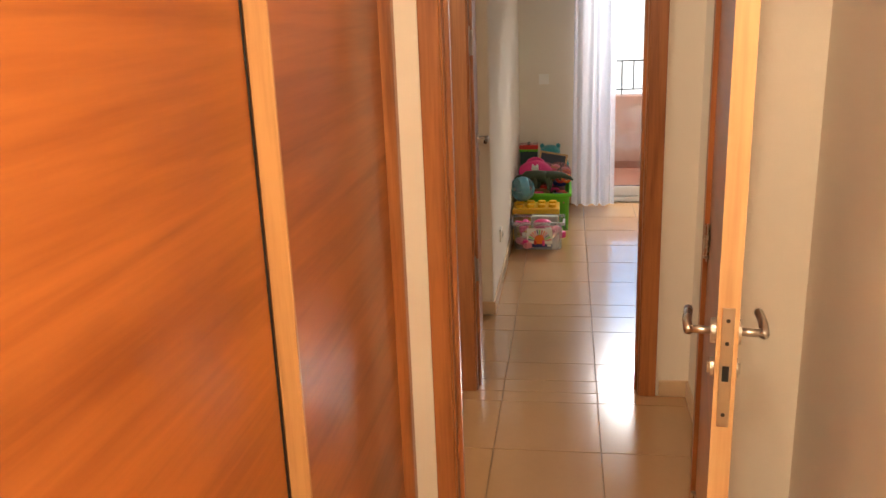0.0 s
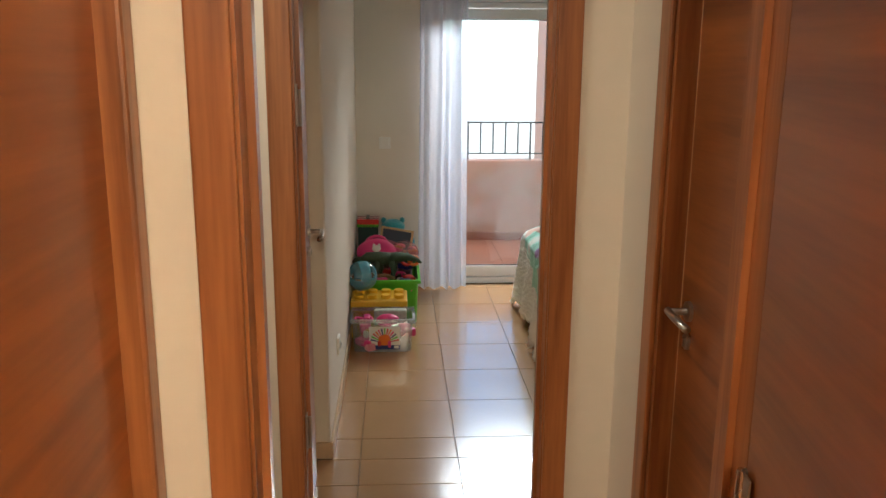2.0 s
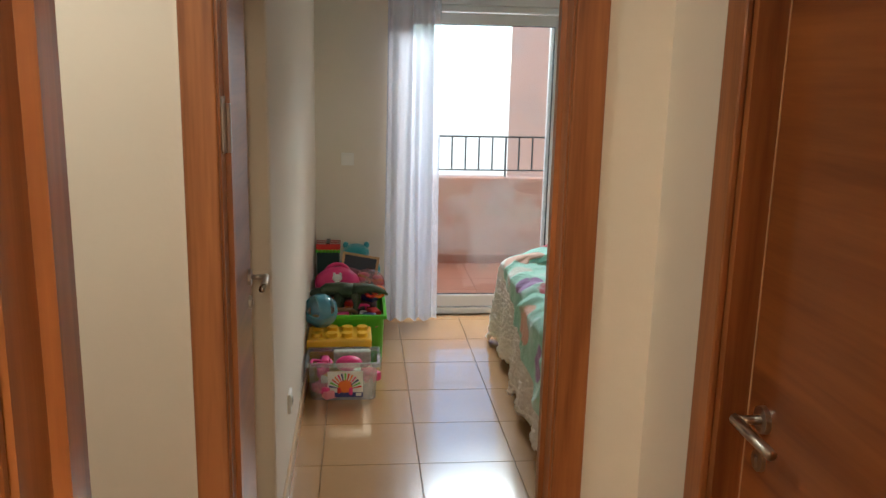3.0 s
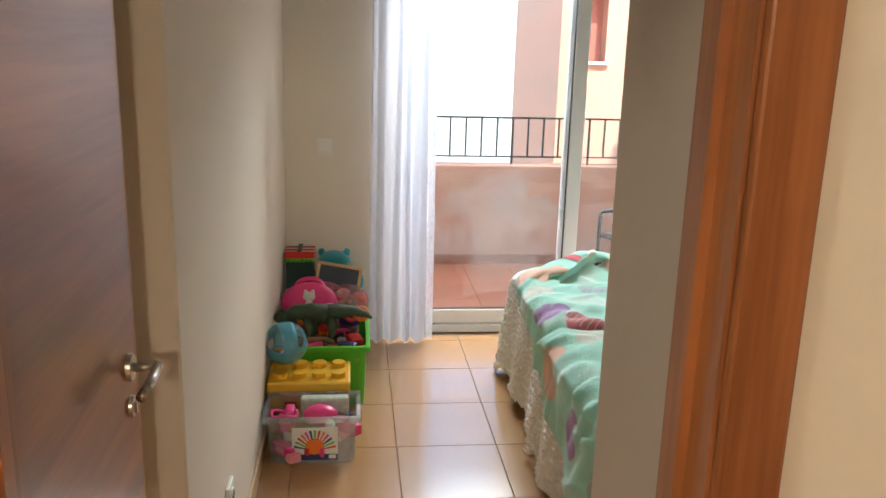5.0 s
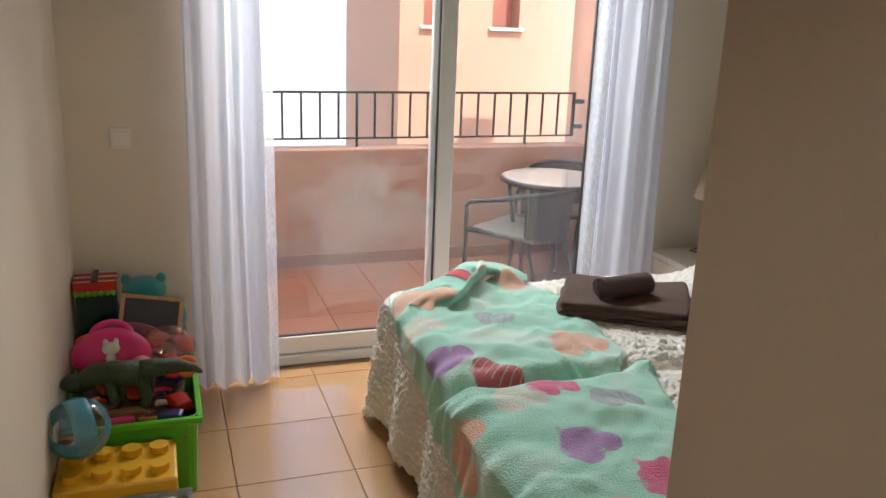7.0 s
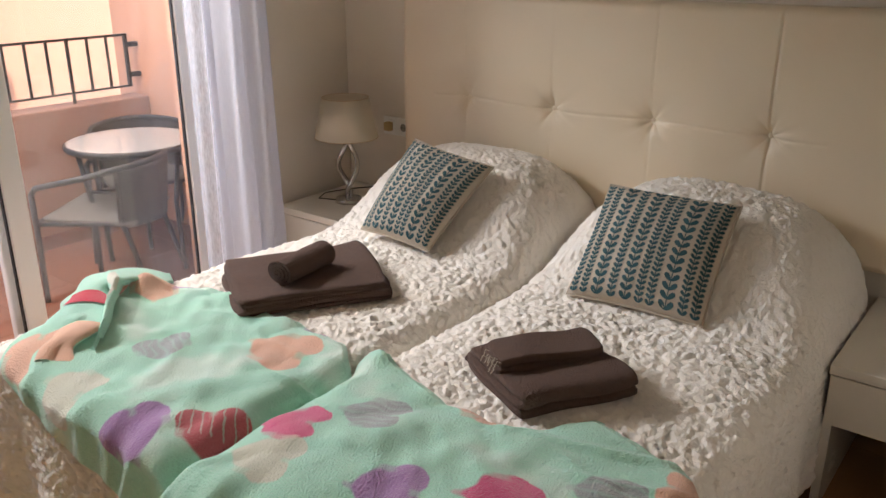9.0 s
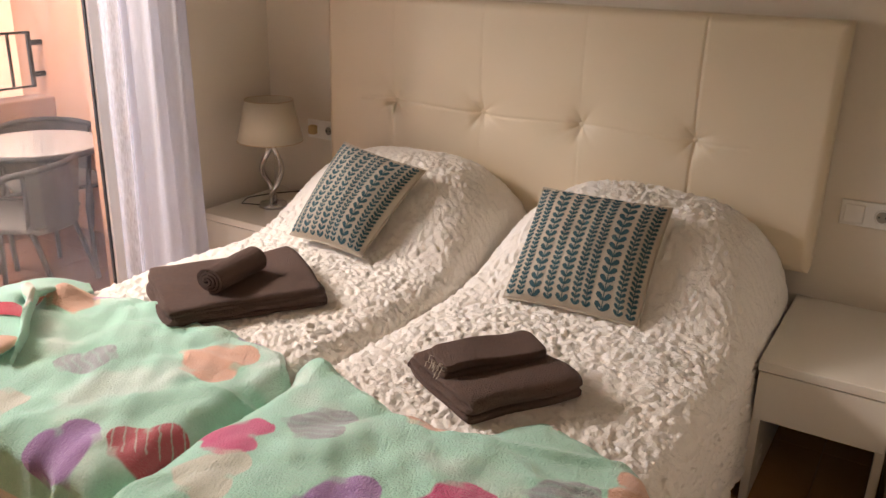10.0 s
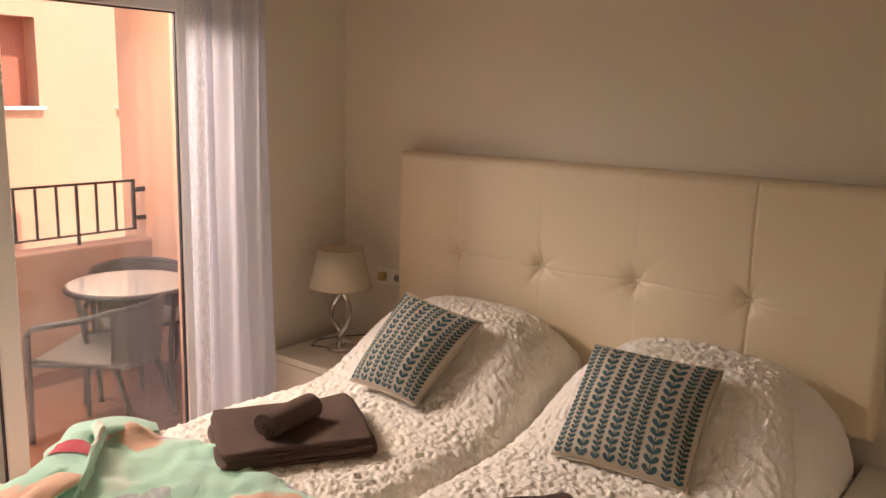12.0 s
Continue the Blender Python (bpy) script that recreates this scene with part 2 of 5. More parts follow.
SHADE = sheer("lampshade cloth", (0.8, 0.72, 0.58), 0.35, 0.0)
SHADEIN = mat("lampshade trim", (0.6, 0.42, 0.2), 0.8)
SWITCH = mat("switch plastic", (0.86, 0.83, 0.77), 0.35, var=0.03, bump=0)
DARK = mat("dark hole", (0.01, 0.01, 0.01), 0.9, bump=0)
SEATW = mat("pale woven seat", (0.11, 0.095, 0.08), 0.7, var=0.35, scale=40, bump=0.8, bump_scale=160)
# darker than the seat: the backlit chair back's shade is in this colour
RATTAN = mat("backlit grey rattan", (0.034, 0.029, 0.026), 0.6, var=0.35, scale=40, bump=0.8, bump_scale=160)
MARBLE = mat("frosted table top", (0.27, 0.285, 0.285), 0.12, var=0.06, scale=5, bump=0)
LEAF = mat("foliage", (0.075, 0.14, 0.035), 0.6, var=0.4, scale=3, island=0.6)
BARK = mat("bark", (0.12, 0.08, 0.05), 0.9, var=0.3, bump=0.8)
EARTH = mat("paving outside", (0.4, 0.33, 0.25), 0.9, var=0.15, scale=0.6)


# ---------------------------------------------------------------- mesh helpers
def mesh(name, bm, material, smooth=False):
    me = bpy.data.meshes.new(name)
    bm.normal_update()
    if smooth:
        for f in bm.faces:
            f.smooth = True
    bm.to_mesh(me)
    bm.free()
    me.materials.append(material)
    return me


def part(name, bm, material, parent=None, label="", smooth=False):
    ob = new(name, mesh(name, bm, material, smooth))
    if parent:
        ob.parent = parent
    if label:
        ob["label"] = label
    return ob


def thing(name, x, y, z, label, category, group="", rz=0, kind=""):
    ob = new(name)
    ob.empty_display_size = 0.1
    ob.matrix_world = pose(x, y, z, 0, 0, rz)
    return tagged(ob, label, category, group, kind)


def box(x0, y0, z0, x1, y1, z1, bev=0.0, seg=1, bm=None, taper=0.0):
    bm2 = bmesh.new()
    bmesh.ops.create_cube(bm2, size=1)
    for v in bm2.verts:
        k = 1 - taper if v.co.z < 0 else 1
        v.co = Vector(((x0 + x1) / 2 + v.co.x * (x1 - x0) * k, (y0 + y1) / 2 + v.co.y * (y1 - y0) * k, (z0 + z1) / 2 + v.co.z * (z1 - z0)))
    if bev:
        bmesh.ops.bevel(bm2, geom=bm2.edges[:], offset=bev, segments=seg, affect="EDGES", profile=0.5)
    return join(bm, bm2)


def join(bm, bm2, m=None):
    if m is not None:
        bmesh.ops.transform(bm2, matrix=m, verts=bm2.verts[:])
    if bm is None:
        return bm2
    tmp = bpy.data.meshes.new("tmp")
    bm2.to_mesh(tmp)
    bm2.free()
    bm.from_mesh(tmp)
    bpy.data.meshes.remove(tmp)
    return bm


def cone(r0, r1, h, m=None, seg=24, bm=None, cap=True):
    b = bmesh.new()
    bmesh.ops.create_cone(b, cap_ends=cap, segments=seg, radius1=r0, radius2=r1, depth=h, matrix=Matrix.Translation((0, 0, h / 2)))
    return join(bm, b, m)


def ball(r, m=None, seg=20, bm=None, squash=(1, 1, 1)):
    b = bmesh.new()
    bmesh.ops.create_uvsphere(b, u_segments=seg, v_segments=seg * 2 // 3, radius=r)
    bmesh.ops.scale(b, vec=squash, verts=b.verts[:])
    return join(bm, b, m)


def tube(points, r, seg=8, bm=None, closed=False, taper=None):
    """A round bar along a line of points."""
    b = bmesh.new()
    pts = [Vector(p) for p in points]
    rings = []
    side = None
    for i, p in enumerate(pts):
        if closed:
            d = pts[(i + 1) % len(pts)] - pts[i - 1]
        else:
            d = pts[min(i + 1, len(pts) - 1)] - pts[max(i - 1, 0)]
        d.normalize()
        if side is None:
            side = d.cross(Vector((0, 0, 1))) if abs(d.z) < 0.9 else d.cross(Vector((1, 0, 0)))
        side = (side - d * side.dot(d)).normalized()
        up = d.cross(side)
        rr = r if taper is None else r + (taper - r) * i / (len(pts) - 1)
        rings.append([b.verts.new(p + (side * math.cos(a) + up * math.sin(a)) * rr) for a in [2 * math.pi * k / seg for k in range(seg)]])
    n = len(rings)
    for i in range(n if closed else n - 1):
        q, w = rings[i], rings[(i + 1) % n]
        for k in range(seg):
            b.faces.new((q[k], q[(k + 1) % seg], w[(k + 1) % seg], w[k]))
    if not closed:
        b.faces.new(rings[0][::-1]), b.faces.new(rings[-1])
    bmesh.ops.recalc_face_normals(b, faces=b.faces[:])
    return join(bm, b)


def sheet(f, nu, nv, bm=None, wrap=False):
    """A grid from f(i/nu, j/nv)."""
    b = bmesh.new()
    vs = [[b.verts.new(f(i / nu, j / nv)) for j in range(nv + 1)] for i in range(nu + 1)]
    for i in range(nu):
        for j in range(nv):
            b.faces.new((vs[i][j], vs[i + 1][j], vs[i + 1][j + 1], vs[i][j + 1]))
    return join(bm, b)


def smooth_step(a, b, x):
    t = max(0.0, min(1.0, (x - a) / (b - a)))
    return t * t * (3 - 2 * t)


def nz(x, y=0.0, z=0.0):
    return noise.noise(Vector((x, y, z)))


def structure(name, bm, material, label, category, smooth=False):
    return tagged(part(name, bm, material, None, "", smooth), label, category, "", "structure")


# ---------------------------------------------------------------- structure
H = 2.5
XL, XR = 0.08, 3.24
LW, BW = "plain white painted plaster wall", "wall"
structure("floor", box(-1.0, -9.2, -0.12, 3.5, 0.3, -0.006), GROUT, "grout bed under tan floor tiles", "floor")
structure("ceiling", box(-1.0, -9.2, H, 3.5, 0.3, H + 0.15), CEIL, "plain white painted ceiling", "ceiling")
structure("wall_left", box(XL - 0.25, -2.72, 0, XL, 0.25, H, 0.006), PAINT, "white painted bedroom wall beside the toys", BW)
structure("wall_recess", box(-0.25, -3.56, 0, -0.045, -2.72, H), PAINT, "white wall behind the open door", BW)
structure("wall_head", box(XR, -2.9, 0, XR + 0.2, 0.25, H), PAINT, "white wall behind the padded headboard", BW)
structure("wall_back", box(0.98, -2.9, 0, XR, -2.74, H), PAINT, "white partition wall between bedroom and corridor", BW)
structure("wall_passage", box(0.98, -3.56, 0, 1.14, -2.9, H), PAINT, "white wall of the short bedroom entrance", BW)
# balcony wall with the sliding-door opening
OX0, OX1, OZ = 0.58, 2.52, 2.03
structure("wall_balcony_west", box(XL - 0.25 + 0.25, 0, 0, OX0, 0.25, H), PAINT, "white wall with light switch beside the balcony door", BW)
structure("wall_balcony_east", box(OX1, 0, 0, XR, 0.25, H), PAINT, "white wall between balcony door and bed corner", BW)
structure("wall_balcony_top", box(OX0, 0, OZ + 0.2, OX1, 0.25, H), PAINT, "white wall over the balcony door", BW)
# wall of the bedroom door
DX0, DX1, DZ = 0.09, 0.79, 2.05
structure("wall_door_west", box(-0.9, -3.68, 0, DX0 - 0.03, -3.56, H), PAINT, "white corridor wall beside the bedroom door", BW)
structure("wall_door_east", box(DX1 + 0.03, -3.68, 0, 1.14, -3.56, H), PAINT, "white corridor wall beside the bedroom door", BW)
structure("wall_door_top", box(DX0 - 0.03, -3.68, DZ + 0.03, DX1 + 0.03, -3.56, H), PAINT, "white wall over the bedroom door", BW)
# corridor between the two doors
structure("wall_corridor_west", box(-1.0, -4.78, 0, -0.9, -3.56, H), PAINT, "white wall at the side of the corridor", BW)
structure("wall_corridor_east_far", box(1.0, -4.0, 0, 1.14, -3.68, H), PAINT, "white corridor wall beside a closed door", BW)
structure("wall_corridor_east_near", box(0.885, -4.9, 0, 1.14, -4.78, H), PAINT, "white corridor wall beside a closed door", BW)
structure("wall_corridor_east_top", box(1.0, -4.78, DZ + 0.03, 1.14, -4.0, H), PAINT, "white wall over a closed door", BW)
# cross wall with the hall doorway
structure("wall_hall_west", box(-0.9, -4.9, 0, 0.13, -4.78, H), PAINT, "white wall end beside the hall doorway", BW)
structure("wall_hall_top", box(0.13, -4.9, DZ + 0.03, 0.885, -4.78, H), PAINT, "white wall over the hall doorway", BW)
structure("wall_hall_east", box(1.1, -9.2, 0, 1.25, -4.9, H), PAINT, "white hall wall with switches behind the open door", BW)
structure("wall_hall_end", box(-0.7, -9.2, 0, 1.1, -9.05, H), PAINT, "white wall at the end of the hall", BW)
structure("wall_hall_side", box(-0.7, -9.05, 0, -0.6, -4.9, H), PAINT, "white wall behind the wardrobe", BW)
structure("wall_wardrobe_end", box(-0.6, -7.0, 0, 0.03, -6.85, H), PAINT, "white wall end beside the wardrobe", BW)
structure("wall_wardrobe_top", box(-0.6, -6.85, 2.3, 0.03, -4.9, H), PAINT, "white wall over the wardrobe doors", BW)


def skirting(name, x0, y0, x1, y1, thick=0.012, h=0.075):
    structure(name, box(x0, y0, 0.0, x1, y1, h, 0.003), SKIRT, "tan ceramic skirting along the wall", "skirting")


skirting("baseboard_left", XL, -2.72, XL + 0.012, 0)
skirting("baseboard_return", -0.045, -2.732, XL + 0.012, -2.72)
skirting("baseboard_west", XL + 0.012, -0.012, OX0, 0)
skirting("baseboard_head", XR - 0.012, -2.74, XR, 0)
skirting("baseboard_back", 0.98, -2.74, XR - 0.012, -2.728)
skirting("baseboard_passage", 0.968, -3.55, 0.98, -2.728)
skirting("baseboard_door_west", -0.9, -3.692, 0.0, -3.68)
skirting("baseboard_door_east", 0.875, -3.692, 1.0, -3.68)
skirting("baseboard_corridor", 0.988, -3.95, 1.0, -3.692)
skirting("baseboard_hall", 1.088, -9.05, 1.1, -4.9)


# door frames: casing boards round an opening, with lining
def casing_x(name, x0, x1, y0, y1, zt, w, label, skip=()):
    """Wooden frame of a doorway in a wall that runs along x: lining, and casings on both faces."""
    t = thing(name, (x0 + x1) / 2, (y0 + y1) / 2, 0, label, "door frame", "", 0, "structure")
    inv = t.matrix_world.inverted()

    def add(nm, b):
        bmesh.ops.transform(b, matrix=inv, verts=b.verts[:])
        part(nm, b, TRIMW, t)
    if "w" not in skip:
        add("lining", box(x0 - 0.03, y0, 0, x0, y1, zt))
    if "e" not in skip:
        add("lining", box(x1, y0, 0, x1 + 0.03, y1, zt))
    add("lining", box(x0 - 0.03, y0, zt, x1 + 0.03, y1, zt + 0.03))
    add("door_stop", box(x0, y0 + 0.05, 0, x0 + 0.012, y0 + 0.075, zt - 0.012))
    add("door_stop", box(x1 - 0.012, y0 + 0.05, 0, x1, y0 + 0.075, zt - 0.012))
    for ya, yb in ((y0 - 0.014, y0), (y1, y1 + 0.014)):
        add("casing", box(x0 - w, ya, 0, x0 - 0.004, yb, zt + w, 0.004, 2))
        add("casing", box(x1 + 0.004, ya, 0, x1 + w, yb, zt + w, 0.004, 2))
        add("casing", box(x0 - 0.004, ya, zt + 0.004, x1 + 0.004, yb, zt + w, 0.004, 2))
    return t


casing_x("door_frame_bedroom", DX0, DX1, -3.68, -3.56, DZ, 0.073, "varnished reddish wooden frame of the bedroom doorway")
jamb = bpy.data.objects["door_frame_bedroom"]
for z in (0.5, 1.46):
    b = box(-0.3495, -0.052, z, -0.3465, -0.012, z + 0.115, 0.001)
    cone(0.007, 0.007, 0.1, pose(-0.343, -0.01, z), 10, b)
    part("hinge_plate", b, STEEL, jamb, "worn steel hinge plate")
casing_x("door_frame_hall", 0.165, 0.855, -4.9, -4.78, DZ, 0.06, "varnished reddish wooden frame of the hall doorway")


def lever(parent, side, y, z, xs, toward, plate=True):
    """Lever handle with rosette and lock cylinder; xs is the leaf's face, side +-1 its outward direction."""
    m = Matrix.Translation((xs, y, z)) @ pose(0, 0, 0, 0, 90 * side, 0)
    hd = part("door_handle", cone(0.025, 0.024, 0.009, m), STEEL, parent, "brushed steel lever handle")
    b = tube([(xs, y, z), (xs + side * 0.05, y, z)], 0.0085)
    tube([(xs + side * 0.05, y - toward * 0.008, z), (xs + side * 0.053, y + toward * 0.05, z), (xs + side * 0.05, y + toward * 0.125, z - 0.004)], 0.0095, bm=b)
    part("lever", b, STEEL, hd, "", True)
    b = cone(0.02, 0.019, 0.007, Matrix.Translation((xs, y, z - 0.075)) @ pose(0, 0, 0, 0, 90 * side, 0))
    box(xs - 0.002, y - 0.004, z - 0.087, xs + side * 0.012, y + 0.004, z - 0.066, 0, bm=b)
    part("lock_cylinder", b, STEEL, parent, "steel lock cylinder")


def leaf(name, width, height, label, handles=(1, -1), latch_plate=True, hz=1.01):
    """Door leaf along +y from its hinge at the origin; its faces at x = 0 and x = -0.038."""
    t = thing(name, 0, 0, 0, label, "door")
    part("leaf", box(-0.038, 0.002, 0.008, 0, width - 0.002, height, 0.001), DOORV, t)
    part("lipping", box(-0.0385, width - 0.0018, 0.008, 0.0005, width + 0.003, height), EDGEW, t, "pale wooden leaf edge")
    for s in handles:
        lever(t, s, width - 0.06, hz, 0 if s > 0 else -0.038, -1)
    if latch_plate:
        b = box(-0.03, width + 0.003, 0.86, -0.008, width + 0.0055, 1.1, 0.0008)
        part("latch_plate", b, STEEL, t, "steel mortise lock plate")
        part("latch", box(-0.025, width + 0.005, 0.955, -0.013, width + 0.008, 0.985), DARK, t)
        b = None
        for z in (0.885, 1.075, 1.03):
            b = cone(0.004, 0.004, 0.001, pose(-0.019, width + 0.0055, z, -90, 0, 0), 10, b)
        part("screw", b, RUBBER, t)
    return t


def hinge(parent, z, x=0.004, y=0.0):
    b = cone(0.008, 0.008, 0.09, Matrix.Translation((x, y, z)), 10)
    box(x - 0.03, y - 0.0015, z, x, y + 0.001, z + 0.09, 0, bm=b)
    box(x - 0.002, y, z, x + 0.001, y + 0.035, z + 0.09, 0, bm=b)
    part("hinge", b, STEEL, parent, "steel door hinge")


bedroom_door = leaf("door_1", 0.70, 2.03, "reddish veneered bedroom door standing open against the wall", (1,), True, 1.025)
bedroom_door.matrix_world = pose(0.05, -3.6, 0, 0, 0, 1.0)
for z in (0.22, 1.0, 1.5, 1.8):
    hinge(bedroom_door, z, 0.006, 0.004)
side_door = leaf("door_2", 0.71, 2.03, "closed reddish veneered door in the corridor wall", (-1,), False, 1.065)
side_door.matrix_world = pose(1.09, -4.76, 0)
hall_door = leaf("door_3", 0.65, 2.03, "half open reddish veneered hall door with pale edge", (1, -1), True, 1.03)
hall_door.matrix_world = pose(0.845, -4.92, 0, 0, 0, 172.3)
bedroom_door["kind"] = side_door["kind"] = hall_door["kind"] = "structure"
for z in (0.22, 1.0, 1.8):
    hinge(hall_door, z, 0.006, 0.004)

# casing of the closed side door
sf = thing("door_frame_side", 1.0, -4.4, 0, "varnished reddish wooden frame of the closed side door", "door frame", "", 0, "structure")
for nm, b in (("casing", box(-0.014, 0.37, 0, 0, 0.443, DZ + 0.07, 0.004, 2)), ("casing", box(-0.014, -0.43, 0, 0, -0.36, DZ + 0.07, 0.004, 2)),
              ("casing", box(-0.014, -0.36, DZ, 0, 0.37, DZ + 0.07, 0.004, 2)), ("lining", box(0, 0.352, 0, 0.14, 0.4, DZ + 0.03)),
              ("lining", box(0, -0.39, 0, 0.14, -0.362, DZ + 0.03)), ("lining", box(0, -0.362, DZ, 0.14, 0.352, DZ + 0.03)), ("backing", box(0.11, -0.362, 0, 0.14, 0.352, DZ))):
    part(nm, b, TRIMW, sf)

# sliding wardrobe in the hall
ward = thing("sliding_wardrobe", -0.03, -5.8, 0, "built-in wardrobe with two orange-brown veneered sliding doors", "wardrobe")
b = part("sliding_door", box(-0.02, -0.95, 0.03, 0.0, 0.12, 2.25), PANEL, ward)
c = part("sliding_door", box(0.02, 0.06, 0.03, 0.042, 0.88, 2.25), PANEL, ward)
part("edge_profile", box(0.004, 0.05, 0.03, 0.044, 0.06, 2.25, 0.002), PROFW, c, "lighter wooden edge profile")
part("edge_profile", box(0.004, 0.876, 0.03, 0.046, 0.89, 2.25, 0.002), PROFW, c, "lighter wooden edge profile")
# thin near-black strip: the shade in the gap put into colour
part("gap_shade", box(0.0005, 0.046, 0.03, 0.003, 0.0495, 2.25), DARK, ward, "near-black strip painted as the shaded gap between the sliding doors")
part("track", box(-0.03, -1.0, 0, 0.06, 0.89, 0.028), STEEL, ward, "metal floor track")
part("track", box(-0.03, -1.0, 2.252, 0.06, 0.89, 2.3), TRIMW, ward)
for x0, x1 in ((-0.02, 0.062), (0.03, 0.074)):
    part("frame_post", box(x0, 0.855 if x0 > 0 else -1.05, 0, x1, 0.9 if x0 > 0 else -0.95, 2.3, 0.006, 2), TRIMW, ward)


def switch_plate(name, m, label, n=1, socket=False):
    t = new(name)
    t.matrix_world = m
    tagged(t, label, "socket" if socket else "light switch")
    w = 0.082 * n
    part("cover_plate", box(-w / 2, -0.012, -0.041, w / 2, 0, 0.041, 0.003, 2), SWITCH, t)
    for i in range(n):
        cx = -w / 2 + 0.041 + 0.082 * i
        if socket and i == n - 1:
            part("socket_insert", cone(0.024, 0.022, 0.004, pose(cx, -0.012, 0, 90), 20), SWITCH, t)
            # flat grey disc, coloured like the shade of a sunken well
            b = cone(0.018, 0.018, 0.0008, pose(cx, -0.0162, 0, 90), 20)
            part("socket_well", b, mat("socket well shade", (0.3, 0.27, 0.22), 0.5, bump=0), t)
            # near-black discs paint the unlit depth of the pin holes
            b = cone(0.0032, 0.0032, 0.001, pose(cx - 0.0095, -0.0172, 0, 90), 8)
            cone(0.0032, 0.0032, 0.001, pose(cx + 0.0095, -0.0172, 0, 90), 8, b)
            part("pin_hole", b, DARK, t)
        else:
            part("rocker", box(cx - 0.029, -0.018, -0.029, cx + 0.029, -0.0122, 0.029, 0.002), SWITCH, t)
    return t


switch_plate("light_switch", pose(0.285, 0, 1.055), "square ivory light switch on the white wall")
switch_plate("double_light_switch", pose(1.1, -5.69, 1.06, 0, 0, -90), "double ivory light switch on the hall wall", 2)
switch_plate("bedside_socket", pose(XR, -0.31, 0.775, 0, 0, -90), "ivory wall socket beside the bedside lamp", 2, True)
switch_plate("bedside_socket", pose(XR, -2.53, 0.785, 0, 0, -90), "ivory switch and socket over the bedside table", 2, True)
switch_plate("low_socket", pose(XL, -2.2, 0.32, 0, 0, 90), "low ivory wall socket near the skirting", 1, True)

# sliding balcony door
sd = thing("balcony_door", 1.55, 0.08, 0, "white framed sliding glass balcony door", "sliding door", "", 0, "structure")


def frame_bars(parent, x0, x1, z0, z1, y0, y1, w, wb, material=PVC, name="profile"):
    part(name, box(x0, y0, z0, x0 + w, y1, z1, 0.004), material, parent)
    part(name, box(x1 - w, y0, z0, x1, y1, z1, 0.004), material, parent)
    part(name, box(x0 + w, y0, z0, x1 - w, y1, z0 + wb, 0.004), material, parent)
    part(name, box(x0 + w, y0, z1 - w, x1 - w, y1, z1, 0.004), material, parent)


o = 1.55
frame_bars(sd, OX0 - o, OX1 - o, 0, OZ, -0.04, 0.09, 0.04, 0.045)
part("shutter_box", box(OX0 - o, -0.045, OZ + 0.003, OX1 - o, 0.15, OZ + 0.2, 0.005), PVC, sd, "white roller shutter box")
for x0, x1, ya in ((0.62, 1.695, -0.02), (1.6, 2.48, 0.03)):
    pn = part("door_panel", box(x0 - o, ya, 0.048, x0 - o + 0.075, ya + 0.035, 1.985, 0.004), PVC, sd)
    part("profile", box(x1 - o - 0.075, ya, 0.048, x1 - o, ya + 0.035, 1.985, 0.004), PVC, pn)
    part("profile", box(x0 - o + 0.075, ya, 0.048, x1 - o - 0.075, ya + 0.035, 0.13, 0.004), PVC, pn)
    part("profile", box(x0 - o + 0.075, ya, 1.915, x1 - o - 0.075, ya + 0.035, 1.985, 0.004), PVC, pn)
    s = None
    for q in ((x0 - o + 0.075, 0.13, x0 - o + 0.08, 1.915), (x1 - o - 0.08, 0.13, x1 - o - 0.075, 1.915), (x0 - o + 0.08, 0.13, x1 - o - 0.08, 0.136), (x0 - o + 0.08, 1.909, x1 - o - 0.08, 1.915)):
        s = box(q[0], ya + 0.01, q[1], q[2], ya + 0.026, q[3], 0, bm=s)
    part("seal", s, RUBBER, pn, "black rubber seal")
    g = part("pane", box(x0 - o + 0.08, ya + 0.016, 0.136, x1 - o - 0.08, ya + 0.02, 1.909), SMEARED if x0 < 1 else SMEARED_B, pn, "clear smeared glass pane")
    g.visible_shadow = False


# ---------------------------------------------------------------- balcony
structure("balcony_floor", box(-1.2, 0.25, -0.15, 3.12, 1.6, 0.018), GROUT, "grout bed under balcony tiles", "floor")
structure("balcony_sill", box(OX0, 0.13, -0.1, OX1, 0.25, 0.03), TERRA, "terracotta door sill", "sill")
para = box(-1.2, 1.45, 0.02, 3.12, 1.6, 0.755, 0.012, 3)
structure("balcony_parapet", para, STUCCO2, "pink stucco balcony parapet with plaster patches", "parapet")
structure("balcony_skirting", box(-1.2, 1.438, 0.02, 3.12, 1.45, 0.1), TERRA, "terracotta skirting of the balcony", "skirting")
structure("balcony_wall_east", box(3.12, 0.25, -3, 3.4, 1.75, 2.66, 0.01), STUCCO, "salmon stucco side wall of the balcony", "wall")
structure("balcony_wall_west", box(-1.4, 0.25, -3, -1.2, 1.6, 2.6, 0.01), STUCCO, "salmon stucco side wall of the balcony", "wall")
structure("house_wall_outside", box(-1.4, 0.25, 2.24, 3.4, 0.33, 3.0), STUCCO, "salmon stucco wall over the balcony door", "wall")
structure("house_wall_west", box(-1.4, 0.25, 0.0, OX0, 0.33, 2.24), STUCCO, "salmon stucco wall beside the balcony door", "wall")
structure("house_wall_east", box(OX1, 0.25, 0.0, 3.12, 0.33, 2.24), STUCCO, "salmon stucco wall beside the balcony door", "wall")

